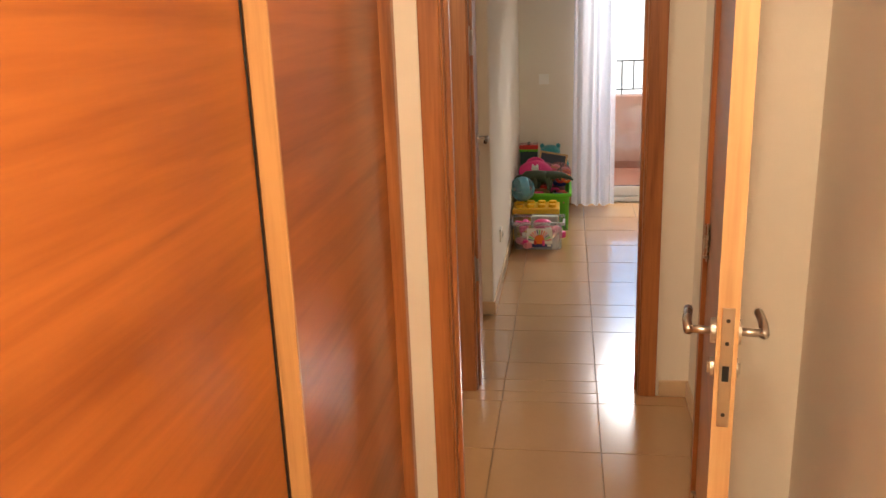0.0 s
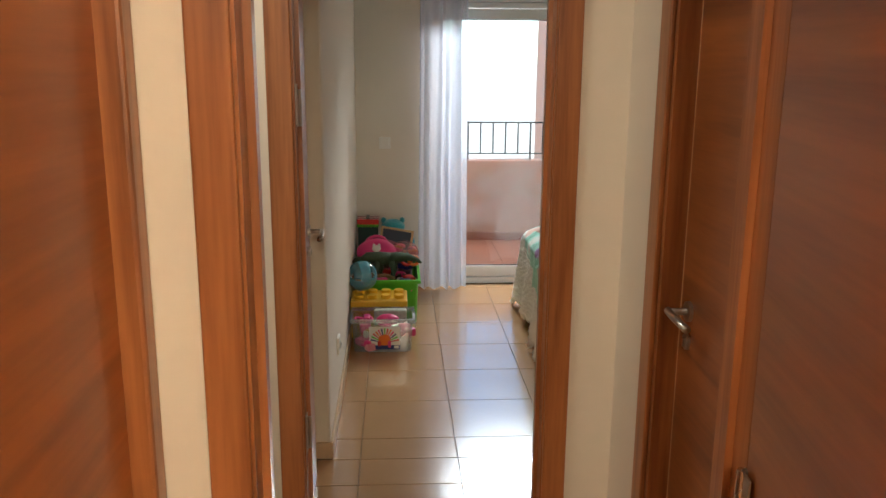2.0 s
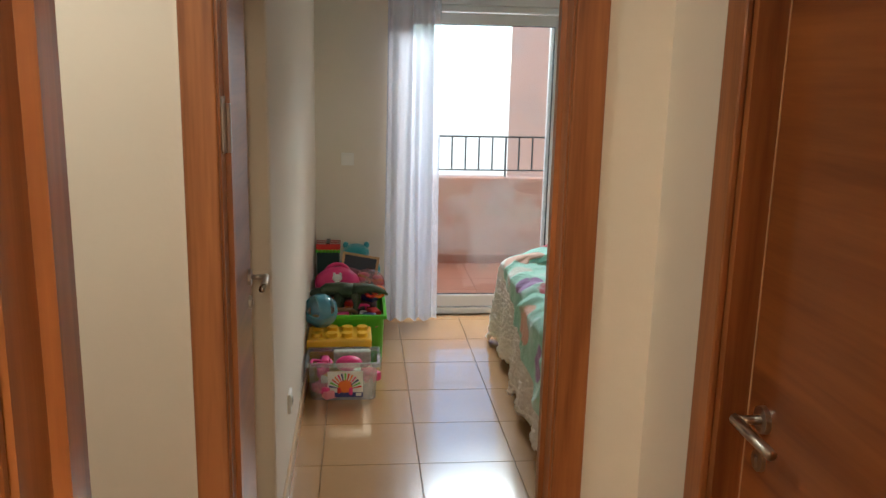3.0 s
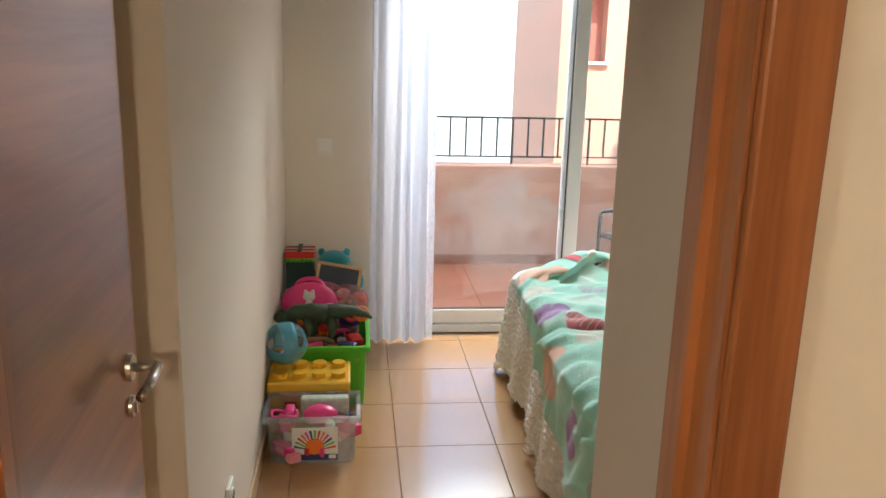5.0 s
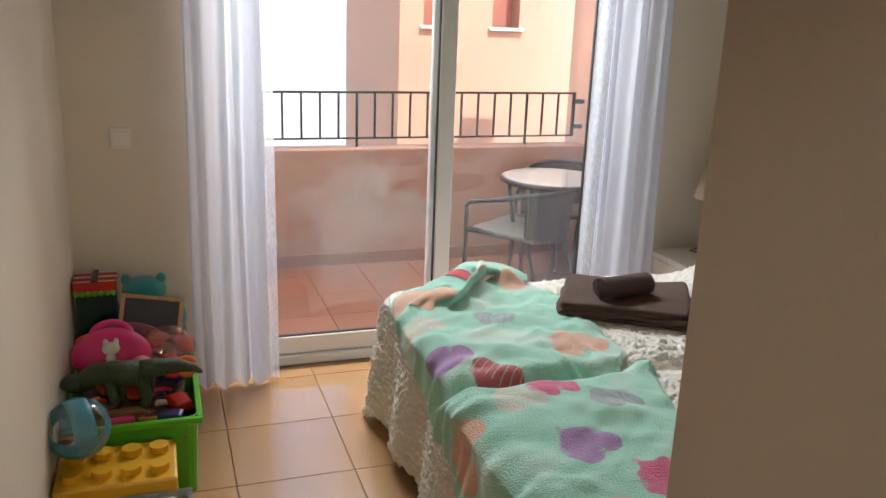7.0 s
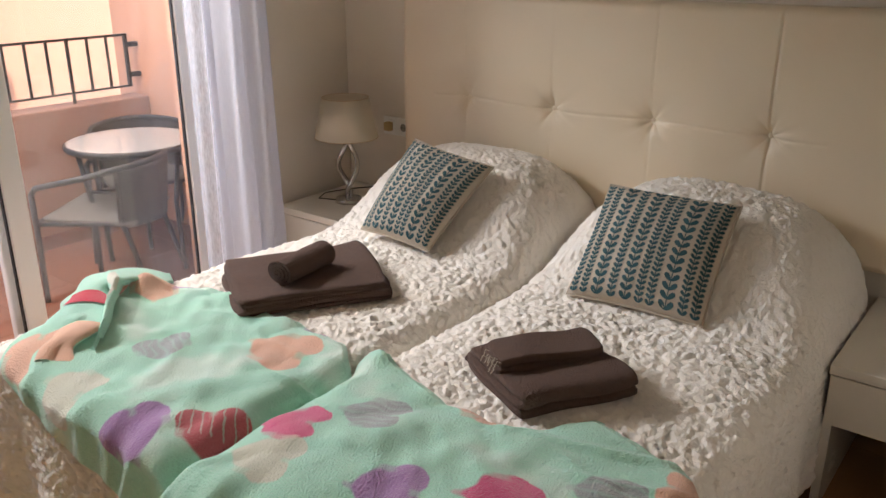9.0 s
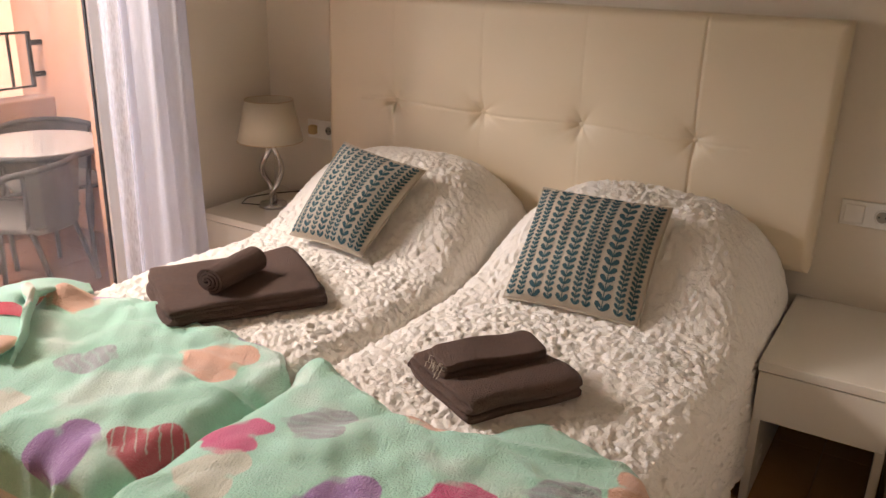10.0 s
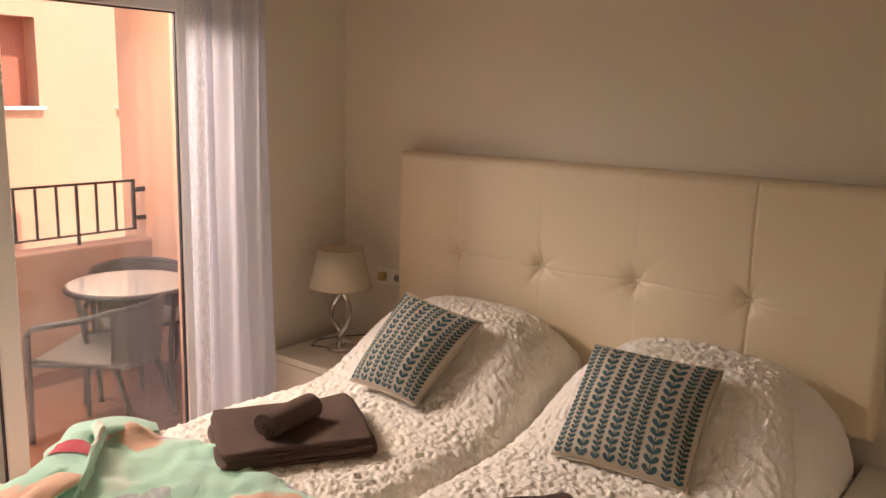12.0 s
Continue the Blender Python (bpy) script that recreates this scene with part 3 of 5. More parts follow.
# slab out of view, added to keep sky light off the balcony
structure("balcony_shade_slab", box(-1.4, 0.33, 2.62, 3.12, 1.5, 2.66), CEIL, "unseen white slab added over the balcony for shade", "ceiling")

rail = thing("balcony_railing", 0, 1.515, 0, "dark wrought iron railing on the parapet", "railing")
part("top_rail", box(-1.2, -0.008, 1.082, 3.05, 0.008, 1.095), IRON, rail)
part("bottom_rail", box(-1.2, -0.008, 0.805, 3.05, 0.008, 0.815), IRON, rail)
part("end_post", box(3.04, -0.009, 0.805, 3.058, 0.009, 1.095), IRON, rail)
for z in (0.87, 1.035):
    part("wall_bracket", box(3.058, -0.014, z - 0.013, 3.121, 0.014, z + 0.013, 0.003), IRON, rail)
x, k = 2.935, 0
bal = mesh("baluster", box(-0.006, -0.006, 0.815, 0.006, 0.006, 1.082), IRON)
foot = mesh("railing_foot", box(-0.007, -0.007, 0.75, 0.007, 0.007, 1.082), IRON)
while x > -1.1:
    ob = new("baluster", foot if k % 5 == 2 else bal)
    ob.parent, ob.location = rail, (x, 0, 0)
    x, k = x - 0.113, k + 1


def rattan_chair(x, y, rz, label):
    """Bistro armchair: tube frame with arms that drop into the front legs, woven seat and curved back; it faces its own -y."""
    t = thing("bistro_chair", x, y, 0.025, label, "chair", "balcony chairs", rz)

    def arc(a, r=0.265):
        return Vector((r * math.sin(a), r * math.cos(a), 0))

    def seat(u, v):
        w = 0.2 + 0.02 * v
        return Vector(((u - 0.5) * 2 * w, -0.23 + 0.42 * v, 0.385 - 0.018 * math.sin(math.pi * u) * math.sin(math.pi * v) - 0.012 * v))
    st = part("seat", sheet(seat, 16, 16), SEATW, t, "pale woven rattan seat", True)
    st.modifiers.new("thick", "SOLIDIFY").thickness = 0.014

    def back(u, v):
        a = radians(-58 + 116 * u)
        return arc(a, 0.232 + 0.03 * v) + Vector((0, 0, 0.345 + v * 0.285))
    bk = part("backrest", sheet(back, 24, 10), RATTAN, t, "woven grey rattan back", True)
    bk.modifiers.new("thick", "SOLIDIFY").thickness = 0.012
    pts = []
    for i in range(17):
        a = -62 + 124 * i / 16
        pts.append(arc(radians(a), 0.264) + Vector((0, 0, 0.635 - 0.02 * abs(a / 62) ** 2)))
    arm = [Vector((-0.262, 0.02, 0.588)), Vector((-0.266, -0.14, 0.555)), Vector((-0.264, -0.2, 0.54)), Vector((-0.26, -0.225, 0.51))]
    left = [Vector(p) for p in arm][::-1]
    right = [Vector((-p.x, p.y, p.z)) for p in arm]
    part("arm_rail", tube(left + pts + right, 0.0135), IRON, t, "", True)
    for sx in (-1, 1):
        part("leg", tube([(0.26 * sx, -0.225, 0.512), (0.255 * sx, -0.228, 0.3), (0.245 * sx, -0.24, 0.0)], 0.0125), IRON, t, "", True)
        part("leg", tube([(0.2 * sx, 0.13, 0.4), (0.2 * sx, 0.17, 0.25), (0.21 * sx, 0.24, 0.0)], 0.0125), IRON, t, "", True)
        part("seat_rail", tube([(0.255 * sx, -0.228, 0.375), (0.23 * sx, 0.0, 0.37), (0.2 * sx, 0.14, 0.365)], 0.0105), IRON, t, "", True)
        part("back_post", tube([(0.2 * sx, 0.13, 0.36), (0.212 * sx, 0.14, 0.5), (0.222 * sx, 0.145, 0.615)], 0.0105), IRON, t, "", True)
    part("front_rail", tube([(-0.255, -0.228, 0.375), (0.255, -0.228, 0.375)], 0.0105), IRON, t, "", True)
    return t


rattan_chair(2.38, 0.72, -146, "grey rattan armchair beside the round balcony table")
rattan_chair(2.84, 1.14, -25, "grey rattan armchair behind the round balcony table")
tb = thing("balcony_table", 2.6, 0.85, 0.025, "round bistro table with pale glass top", "table")
part("tabletop", cone(0.29, 0.29, 0.012, pose(0, 0, 0.632), 48), MARBLE, tb, "pale glass tabletop")
part("rim", tube([(0.293 * math.cos(2 * math.pi * i / 48), 0.293 * math.sin(2 * math.pi * i / 48), 0.629) for i in range(48)], 0.014, closed=True), IRON, tb, "dark metal rim", True)
for a in (170, 50, -70):
    a = radians(a)
    part("leg", tube([(0.26 * math.cos(a), 0.26 * math.sin(a), 0.625), (0.22 * math.cos(a), 0.22 * math.sin(a), 0.35), (0.23 * math.cos(a), 0.23 * math.sin(a), 0)], 0.012), IRON, tb, "", True)

# neighbouring house with small windows
nb = thing("neighbour_house", 2.23, 2.9, -3, "salmon stucco neighbouring house with small recessed windows", "house")
wx = [0, 0.19, 0.41, 0.765, 1.0, 1.6, 1.85, 4.0]
wzs = [0, 4.47, 5.06, 6.4, 7.0, 9.0]
for i in range(7):
    for j in range(5):
        if i in (1, 3, 5) and j in (1, 3):
            wd = part("window", box(wx[i], 0.16, wzs[j], wx[i + 1], 0.2, wzs[j + 1]), STUCCO3, nb, "dark red recessed window")
            part("sill", box(wx[i] - 0.03, -0.035, wzs[j] - 0.025, wx[i + 1] + 0.03, 0.16, wzs[j], 0.003), PVC, wd, "white window sill")
cols = None
for i in (0, 2, 4, 6):
    cols = box(wx[i], 0, 0, wx[i + 1], 0.3, 9, 0, bm=cols)
for i in (1, 3, 5):
    for j in (0, 2, 4):
        cols = box(wx[i], 0, wzs[j], wx[i + 1], 0.3, wzs[j + 1], 0, bm=cols)
part("wall", cols, STUCCO, nb)
wing = bmesh.new()
q = [(-0.001, 0.301), (-0.001, 0.0), (-0.24, 0.82), (0.8, 5.0), (4.0, 5.0), (4.0, 0.301)]
lo = [wing.verts.new((a, c, 0)) for a, c in q]
hi = [wing.verts.new((a, c, 9)) for a, c in q]
for i in range(6):
    wing.faces.new((lo[i], lo[(i + 1) % 6], hi[(i + 1) % 6], hi[i]))
wing.faces.new(hi)
bmesh.ops.recalc_face_normals(wing, faces=wing.faces[:])
part("side_wall", wing, STUCCO, nb)
part("roof", box(-0.3, -0.1, 9, 4.1, 5.1, 9.2, 0.03), TERRA, nb)

structure("ground", box(-400, -200, -3.2, 400, 600, -3.0), EARTH, "pale paved ground below the balcony", "ground")


def tree(x, y, h, r, seed):
    rnd = random.Random(seed)
    t = thing("tree", x, y, -3, "green leafy tree beyond the balcony", "tree", "garden trees")
    b = tube([(0, 0, 0), (0.06, 0.03, h * 0.35), (0.0, 0.1, h * 0.7)], 0.14, 9, taper=0.06)
    for i in range(6):
        a = i * 1.05 + rnd.random()
        tube([(0.04, 0.03, h * 0.4 + 0.12 * i), (0.5 * r * math.cos(a), 0.5 * r * math.sin(a), h * 0.62 + 0.1 * i), (0.85 * r * math.cos(a), 0.85 * r * math.sin(a), h * 0.75 + 0.1 * i)], 0.05, 6, b, taper=0.015)
    part("trunk", b, BARK, t)
    vs, fs = [], []
    for i in range(2600):
        a, u = rnd.random() * 6.283, rnd.random()
        el = math.asin(2 * rnd.random() - 1)
        rr = r * (0.45 + 0.55 * u ** 0.5) * (0.8 + 0.3 * nz(a * 1.3, el * 2, seed))
        c0 = Vector((rr * math.cos(a) * math.cos(el), rr * math.sin(a) * math.cos(el), h * 0.75 + rr * math.sin(el)))
        m3 = Euler((rnd.random() * 6, rnd.random() * 6, rnd.random() * 6)).to_matrix()
        s = 0.06 + 0.06 * rnd.random()
        k0 = len(vs)
        vs += [c0 + m3 @ Vector(p) * s for p in ((-1, 0, 0), (0, 0.45, 0.1), (1, 0, 0), (0, -0.45, 0.1))]
        fs.append((k0, k0 + 1, k0 + 2, k0 + 3))
    me = bpy.data.meshes.new("crown")
    me.from_pydata([tuple(v) for v in vs], [], fs)
    me.materials.append(LEAF)
    ob = new("crown", me)
    ob.parent = t


tree(-1.3, 9.5, 5.6, 1.7, 3)
tree(-3.8, 12.0, 6.4, 2.1, 5)


# ---------------------------------------------------------------- curtains
def curtain(name, x0, x1, label, seed, folds, lead=0.0, z1=2.36):
    t = thing(name, (x0 + x1) / 2, -0.12, 0, label, "curtain", "balcony curtains")

    def f(u, v):
        z = 0.012 + v * (z1 - 0.012)
        w = (x1 - x0) * (1.0 - 0.1 * v)
        ph = folds * 6.283 * u + 0.6 * nz(v * 1.5, seed) + 1.6 * nz(u * 3, seed + 4)
        amp = 0.026 * (1 - 0.35 * v) * (0.7 + 0.6 * abs(nz(u * 4, seed + 2)))
        return Vector(((u - 0.5) * w + 0.012 * math.sin(ph * 0.5 + v * 2), amp * math.sin(ph) + 0.012 * nz(u * 9, v * 3, seed), z + 0.006 * math.sin(ph)))
    part("voile", sheet(f, 110, 40), CURTAIN, t, "", True)
    if lead:
        # single loose layer along the leading edge
        def g(u, v):
            q = f(0.5, v)
            w = x1 - x0
            e = (w * 0.5 - 0.06) * (1 - 0.1 * v)
            x = (e + u * lead) if lead > 0 else (-e + u * lead)
            return Vector((x, 0.02 + 0.016 * math.sin(u * 9 + v * 2 + seed) * (1 - 0.4 * v), q.z))
        part("leading_edge", sheet(g, 24, 30), THINVOILE, t, "single sheer layer", True)
    part("heading_tape", box(-(x1 - x0) * 0.45, -0.04, z1 - 0.004, (x1 - x0) * 0.45, 0.04, z1 + 0.05, 0.006), CURTAIN, t)
    return t


curtain("curtain", 0.51, 0.82, "long sheer white voile curtain gathered beside the balcony door", 1.3, 4, 0.11)
curtain("curtain", 2.34, 2.69, "long sheer white voile curtain hanging beside the bed", 7.7, 5, -0.12)
cr = thing("curtain_rod", 1.6, -0.12, 2.43, "white curtain rod over the balcony door", "curtain rod")
part("rod", tube([(-1.25, 0, 0), (1.4, 0, 0)], 0.011), PVC, cr, "", True)
for sx in (-1.1, 1.25):
    part("bracket", box(sx - 0.01, -0.012, -0.014, sx + 0.01, 0.12, 0.014), PVC, cr)


# ---------------------------------------------------------------- beds
class Bed:
    """Shape of one made bed: foot at x0, sides y0 (near) and y1 (far), pillow mound at the head."""
    def __init__(self, x0, y0, y1, seed):
        self.x0, self.y0, self.y1, self.seed, self.top, self.x1 = x0, y0, y1, seed, 0.545, 3.12

    def mound(self, x, y):
        c, hw = (self.y0 + self.y1) / 2, (self.y1 - self.y0) / 2
        s = min(1.0, abs(y - c) / hw)
        a = smooth_step(2.44, 2.86, x) * (1 - 0.25 * smooth_step(3.02, 3.14, x))
        return 0.262 * a * max(0.0, 1 - s ** 3.6) ** 0.7 - 0.02 * s ** 4 + 0.012 * nz(x * 3, y * 3, self.seed)

    def at(self, u, v, off=0.0):
        """Place on the cover: u metres from the foot edge (negative hangs down), v across from the near side edge."""
        r, w = 0.06, self.y1 - self.y0

        def fold(d):
            # d: metres inside the edge; returns inset from the edge and drop
            if d >= r:
                return d, 0.0
            a = min(math.pi / 2, (r - d) / r)
            return r - r * math.sin(a), r * (1 - math.cos(a)) + max(0.0, (r - d) - r * math.pi / 2)
        du, zu = fold(u)
        if v < w / 2:
            dv, zv = fold(v)
            y, out = self.y0 + dv, -1
        else:
            dv, zv = fold(w - v)
            y, out = self.y1 - dv, 1
        x = self.x0 + du
        z = self.top + self.mound(x, y) - zu - zv
        # hanging parts flare and wave a little
        x -= (0.03 * smooth_step(0.05, 0.5, zu) + 0.02 * smooth_step(0.02, 0.4, zu) * math.sin(y * 17 + self.seed * 3)) + off * smooth_step(0.0, 0.05, zu)
        y += out * (0.02 * smooth_step(0.05, 0.5, zv) * (1 + math.sin(x * 15 + self.seed)) + off * smooth_step(0.0, 0.05, zv))
        return Vector((x, y, max(0.03 + 0.02 * nz(x * 6, y * 6), z + off)))


far_bed, near_bed = Bed(1.21, -1.425, -0.545, 1.7), Bed(1.165, -2.345, -1.45, 4.1)


def bed_thing(bd, label):
    t = thing("single_bed", 0, 0, 0, label, "bed", "pair of single beds")
    part("base", box(bd.x0 + 0.05, bd.y0 + 0.04, 0.1, 3.1, bd.y1 - 0.04, 0.3, 0.01), mat("beige bed base", (0.5, 0.42, 0.33), 0.9), t, "beige upholstered bed base")
    part("mattress", box(bd.x0 + 0.06, bd.y0 + 0.05, 0.3, 3.11, bd.y1 - 0.05, 0.5, 0.03, 2), LINEN, t)
    for lx in (bd.x0 + 0.15, 3.0):
        for ly in (bd.y0 + 0.1, bd.y1 - 0.1):
            part("leg", cone(0.022, 0.028, 0.1, pose(lx, ly, 0), 12), IRON, t)
    return t


def spread(bd, label, hang_near, hang_far, hang_foot):
    t = thing("bedspread", 0, 0, 0, label, "bedspread", "white bedspreads")
    w = bd.y1 - bd.y0
    L = bd.x1 - bd.x0
    u0, u1, v0, v1 = -hang_foot, L, -hang_near, w + hang_far
    nu, nv = int((u1 - u0) / 0.0056), int((v1 - v0) / 0.0056)

    def f(a, b):
        u, v = u0 + a * (u1 - u0), v0 + b * (v1 - v0)
        dist, cell = noise.voronoi(Vector((u * 62 + 1.2 * nz(u * 17, v * 17), v * 62 + 1.2 * nz(u * 16, v * 16, 7.0), bd.seed)))
        tuft = 0.55 + 0.9 * abs(nz(cell[0].x * 3.7, cell[0].y * 3.7, 1.0))
        lump = 0.0125 * tuft * math.sqrt(max(0.0, 1 - (dist[0] / 0.68) ** 2)) + 0.003 * nz(u * 110, v * 110, 2.0) + 0.003 * nz(u * 31, v * 31, 9.0)
        lump *= 0.95 + 0.25 * nz(u * 4, v * 4, 5.0)
        return bd.at(u, v, lump + 0.003)
    part("cover", sheet(f, nu, nv), SPREAD, t, "", True)
    rnd = random.Random(int(bd.seed * 10))
    vs, fs = [], []
    for k in range(150):
        v = v0 + (v1 - v0) * (k + rnd.random()) / 150
        p = bd.at(u0 + 0.02 * rnd.random(), v, 0.008)
        ax = [Vector(q) * (0.008 + 0.009 * rnd.random()) for q in ((1, 0, 0), (0, 1, 0), (-1, 0, 0), (0, -1, 0), (0, 0, 1), (0, 0, -1.6))]
        n = len(vs)
        vs += [tuple(p + a) for a in ax]
        for a, b in ((0, 1), (1, 2), (2, 3), (3, 0)):
            fs += [(n + a, n + b, n + 4), (n + b, n + a, n + 5)]
    me = bpy.data.meshes.new("hem")
    me.from_pydata(vs, [], fs)
    me.materials.append(SPREAD)
    hem = new("hem", me)
    hem.parent = t
    hem["label"] = "tufted hem at the foot"
    return t


bed_thing(far_bed, "single bed with white cover beside the balcony door")
bed_thing(near_bed, "single bed with white cover beside the partition wall")
spread(far_bed, "white popcorn textured bedspread over the bed near the balcony", 0.16, 0.46, 0.46)
spread(near_bed, "white popcorn textured bedspread over the bed near the partition", 0.43, 0.12, 0.46)


def lerp_rows(rows, s):
    for (a, p), (b, q) in zip(rows, rows[1:]):
        if s <= b:
            k = (s - a) / (b - a)
            k = k * k * (3 - 2 * k)
            return p + (q - p) * k
    return rows[-1][1]


FLEECE = {"mauve": (0.42, 0.2, 0.5), "rose": (0.72, 0.05, 0.22), "red": (0.58, 0.035, 0.07), "peach": (0.86, 0.47, 0.32), "cream": (0.76, 0.7, 0.58), "grey": (0.36, 0.38, 0.4)}


def print_at(u, v, hearts, seed):
    """Printed colour of the fleece: mint with washed pale blotches, and hearts (u, v, size, turn, colour, kind)."""
    w = smooth_step(0.05, 0.55, nz(u * 5, v * 5, seed + 11) + 0.25 * nz(u * 19, v * 19, seed))
    col = Vector((0.44, 0.8, 0.63)).lerp(Vector((0.76, 0.9, 0.8)), 0.75 * w)
    for hu, hv, size, turn, name, kind in hearts:
        c, d = math.cos(radians(turn)), math.sin(radians(turn))
        du, dv = (u - hu) / (0.82 * size), (v - hv) / (0.82 * size)
        if du * du + dv * dv > 4:
            continue
        x, y = du * c + dv * d, -du * d + dv * c
        x += 0.06 * nz(u * 40, v * 40, 3.0)
        r, a = math.hypot(x, y), math.atan2(x, y)
        if kind == "frilled":
            r *= 1 + 0.07 * math.cos(7 * a)
            x, y = r * math.sin(a), r * math.cos(a)
        x, y = x * 1.05, y * 1.05 + 0.12
        h = (x * x + y * y - 1) ** 3 - x * x * y ** 3 * 1.6
        k = smooth_step(0.06, -0.06, h)
        if kind == "striped" and y > 0 and abs(math.sin(x * 9)) < 0.25:
            k *= 0.45
        if kind == "sketched":
            k *= 0.62 + 0.5 * abs(math.sin(x * 8 + 2 * nz(u * 20, v * 20)))
        col = col.lerp(Vector(FLEECE[name]), min(1.0, k) * (0.93 if name != "cream" else 0.8))
    return col


def blanket(bd, label, v0, v1, lo, hi, hearts, seed, bumps=()):
    """Fleece throw over the foot half: lo and hi give its edges over v; hearts: u, v, size, turn, colour."""
    t = thing("fleece_blanket", 0, 0, 0, label, "blanket", "mint blankets")

    def lift(u, v):
        h = 0.012 + 0.011 * nz(u * 7 + 2 * nz(u * 2, v * 2, seed), v * 13, seed) + 0.02 * max(0, nz(u * 3, v * 4, seed + 3))
        h += 0.01 * abs(nz(u * 5 + v * 9, v * 3 - u * 2, seed + 9))
        q = nz(u * 2.2, v * 2.2, seed + 5)
        h += 0.006 * math.sin(v * 62 + u * 18 + 7 * q) * smooth_step(0.34, -0.05, u) * (0.6 + q)
        h += 0.009 * max(0.0, math.sin(u * 34 + v * 21 + 9 * q)) ** 3 * smooth_step(-0.1, 0.5, q + 0.25)
        h += 0.007 * math.exp(-(nz(u * 3.3, v * 3.3, seed + 21) / 0.11) ** 2)
        h += 0.0016 * math.sin(u * 48 - v * 70 + 6 * q) * smooth_step(-0.2, 0.4, nz(u * 3, v * 3, seed + 31))
        for bu, bv, br, bh in bumps:
            d = ((u - bu) ** 2 + (v - bv) ** 2) / br ** 2
            h += bh * math.exp(-d * 1.6)
        return max(0.009, h) + 0.007

    def at(u, v, e=0.0):
        return bd.at(u, v, lift(u, v) + e)

    def f(a, b):
        v = v0 + b * (v1 - v0)
        u = lo(v) + a * (hi(v) - lo(v))
        p = at(u, v)
        edge = min(a, 1 - a, b, 1 - b)
        p.z -= 0.012 * (1 - smooth_step(0, 0.03, edge))
        return p
    b = sheet(f, 250, 270)
    lay = b.verts.layers.float_color.new("print_colour")
    idx = 0
    b.verts.ensure_lookup_table()
    for i in range(251):
        for j in range(271):
            v = v0 + j / 270 * (v1 - v0)
            u = lo(v) + i / 250 * (hi(v) - lo(v))
            b.verts[idx][lay] = (*print_at(u, v, hearts, seed), 1)
            idx += 1
    ob = part("throw", b, PRINTED, t, "", True)
    s = ob.modifiers.new("thick", "SOLIDIFY")
    s.thickness, s.offset = 0.006, -1
    return t


def fv(y):
    return y - far_bed.y0


def nv_(y):
    return y - near_bed.y0


far_blanket = blanket(far_bed, "mint fleece blanket with coloured hearts, crumpled at its corner", fv(-1.46), fv(-0.555),
        lambda v: lerp_rows([(-0.04, -0.19), (0.3, -0.12), (0.6, -0.05), (0.75, 0.0), (0.88, 0.36)], v),
        lambda v: lerp_rows([(-0.04, 0.5), (0.1, 0.6), (0.3, 0.6), (0.6, 0.63), (0.88, 0.52)], v),
        [(0.013, 0.154, 0.085, -28, "mauve", ""), (0.113, 0.022, 0.085, -45, "red", "striped"), (0.277, 0.43, 0.08, -27, "grey", "sketched"), (0.464, 0.198, 0.105, -173, "peach", ""),
         (0.647, 0.219, 0.07, -179, "mauve", ""), (0.485, 0.775, 0.08, -36, "peach", ""), (0.018, 0.45, 0.09, -180, "cream", ""), (0.04, 0.66, 0.09, -60, "peach", ""), (0.6, 0.75, 0.07, -90, "mauve", "")],
        2.2, [(0.18, fv(-0.72), 0.1, 0.035), (0.33, fv(-0.7), 0.09, 0.05), (0.48, fv(-0.61), 0.07, 0.05)])
blanket(near_bed, "mint fleece blanket with coloured hearts spread over the bed", nv_(-2.44), nv_(-1.44),
        lambda v: lerp_rows([(-0.1, -0.34), (0.3, -0.3), (0.6, -0.22), (0.8, -0.15), (0.91, -0.1)], v),
        lambda v: lerp_rows([(-0.1, 0.5), (0.08, 0.66), (0.28, 0.7), (0.42, 0.56), (0.62, 0.57), (0.8, 0.63), (0.91, 0.67)], v),
        [(0.276, 0.824, 0.085, -164, "rose", "frilled"), (0.404, 0.693, 0.085, -163, "grey", "sketched"), (0.147, 0.763, 0.085, -164, "cream", ""), (0.61, 0.527, 0.1, -169, "peach", ""),
         (0.212, 0.486, 0.085, -152, "mauve", ""), (0.32, 0.299, 0.085, -159, "rose", "frilled"), (0.582, 0.017, 0.07, 4, "peach", ""), (0.461, 0.145, 0.08, -165, "grey", "sketched"),
         (0.135, 0.199, 0.085, -143, "cream", ""), (-0.09, 0.69, 0.105, -150, "peach", ""), (-0.16, 0.345, 0.085, -150, "mauve", ""), (-0.2, 0.05, 0.085, -120, "grey", "sketched")],
        6.4, [(0.62, nv_(-1.46), 0.06, 0.03), (0.05, nv_(-1.5), 0.1, 0.012)])

# crumpled corner of the far blanket, folded back on itself
pts = [(1.215, -0.88, 0.535), (1.29, -0.81, 0.572), (1.39, -0.75, 0.585), (1.47, -0.67, 0.6), (1.56, -0.59, 0.61), (1.68, -0.545, 0.59), (1.8, -0.58, 0.56)]
cv = [Vector(p) for p in pts]


def spine(s):
    k = min(len(cv) - 2, int(s * (len(cv) - 1)))
    f = s * (len(cv) - 1) - k
    a, b, c, d = cv[max(0, k - 1)], cv[k], cv[k + 1], cv[min(len(cv) - 1, k + 2)]
    return 0.5 * (2 * b + (c - a) * f + (2 * a - 5 * b + 4 * c - d) * f * f + (3 * b - a - 3 * c + d) * f ** 3)


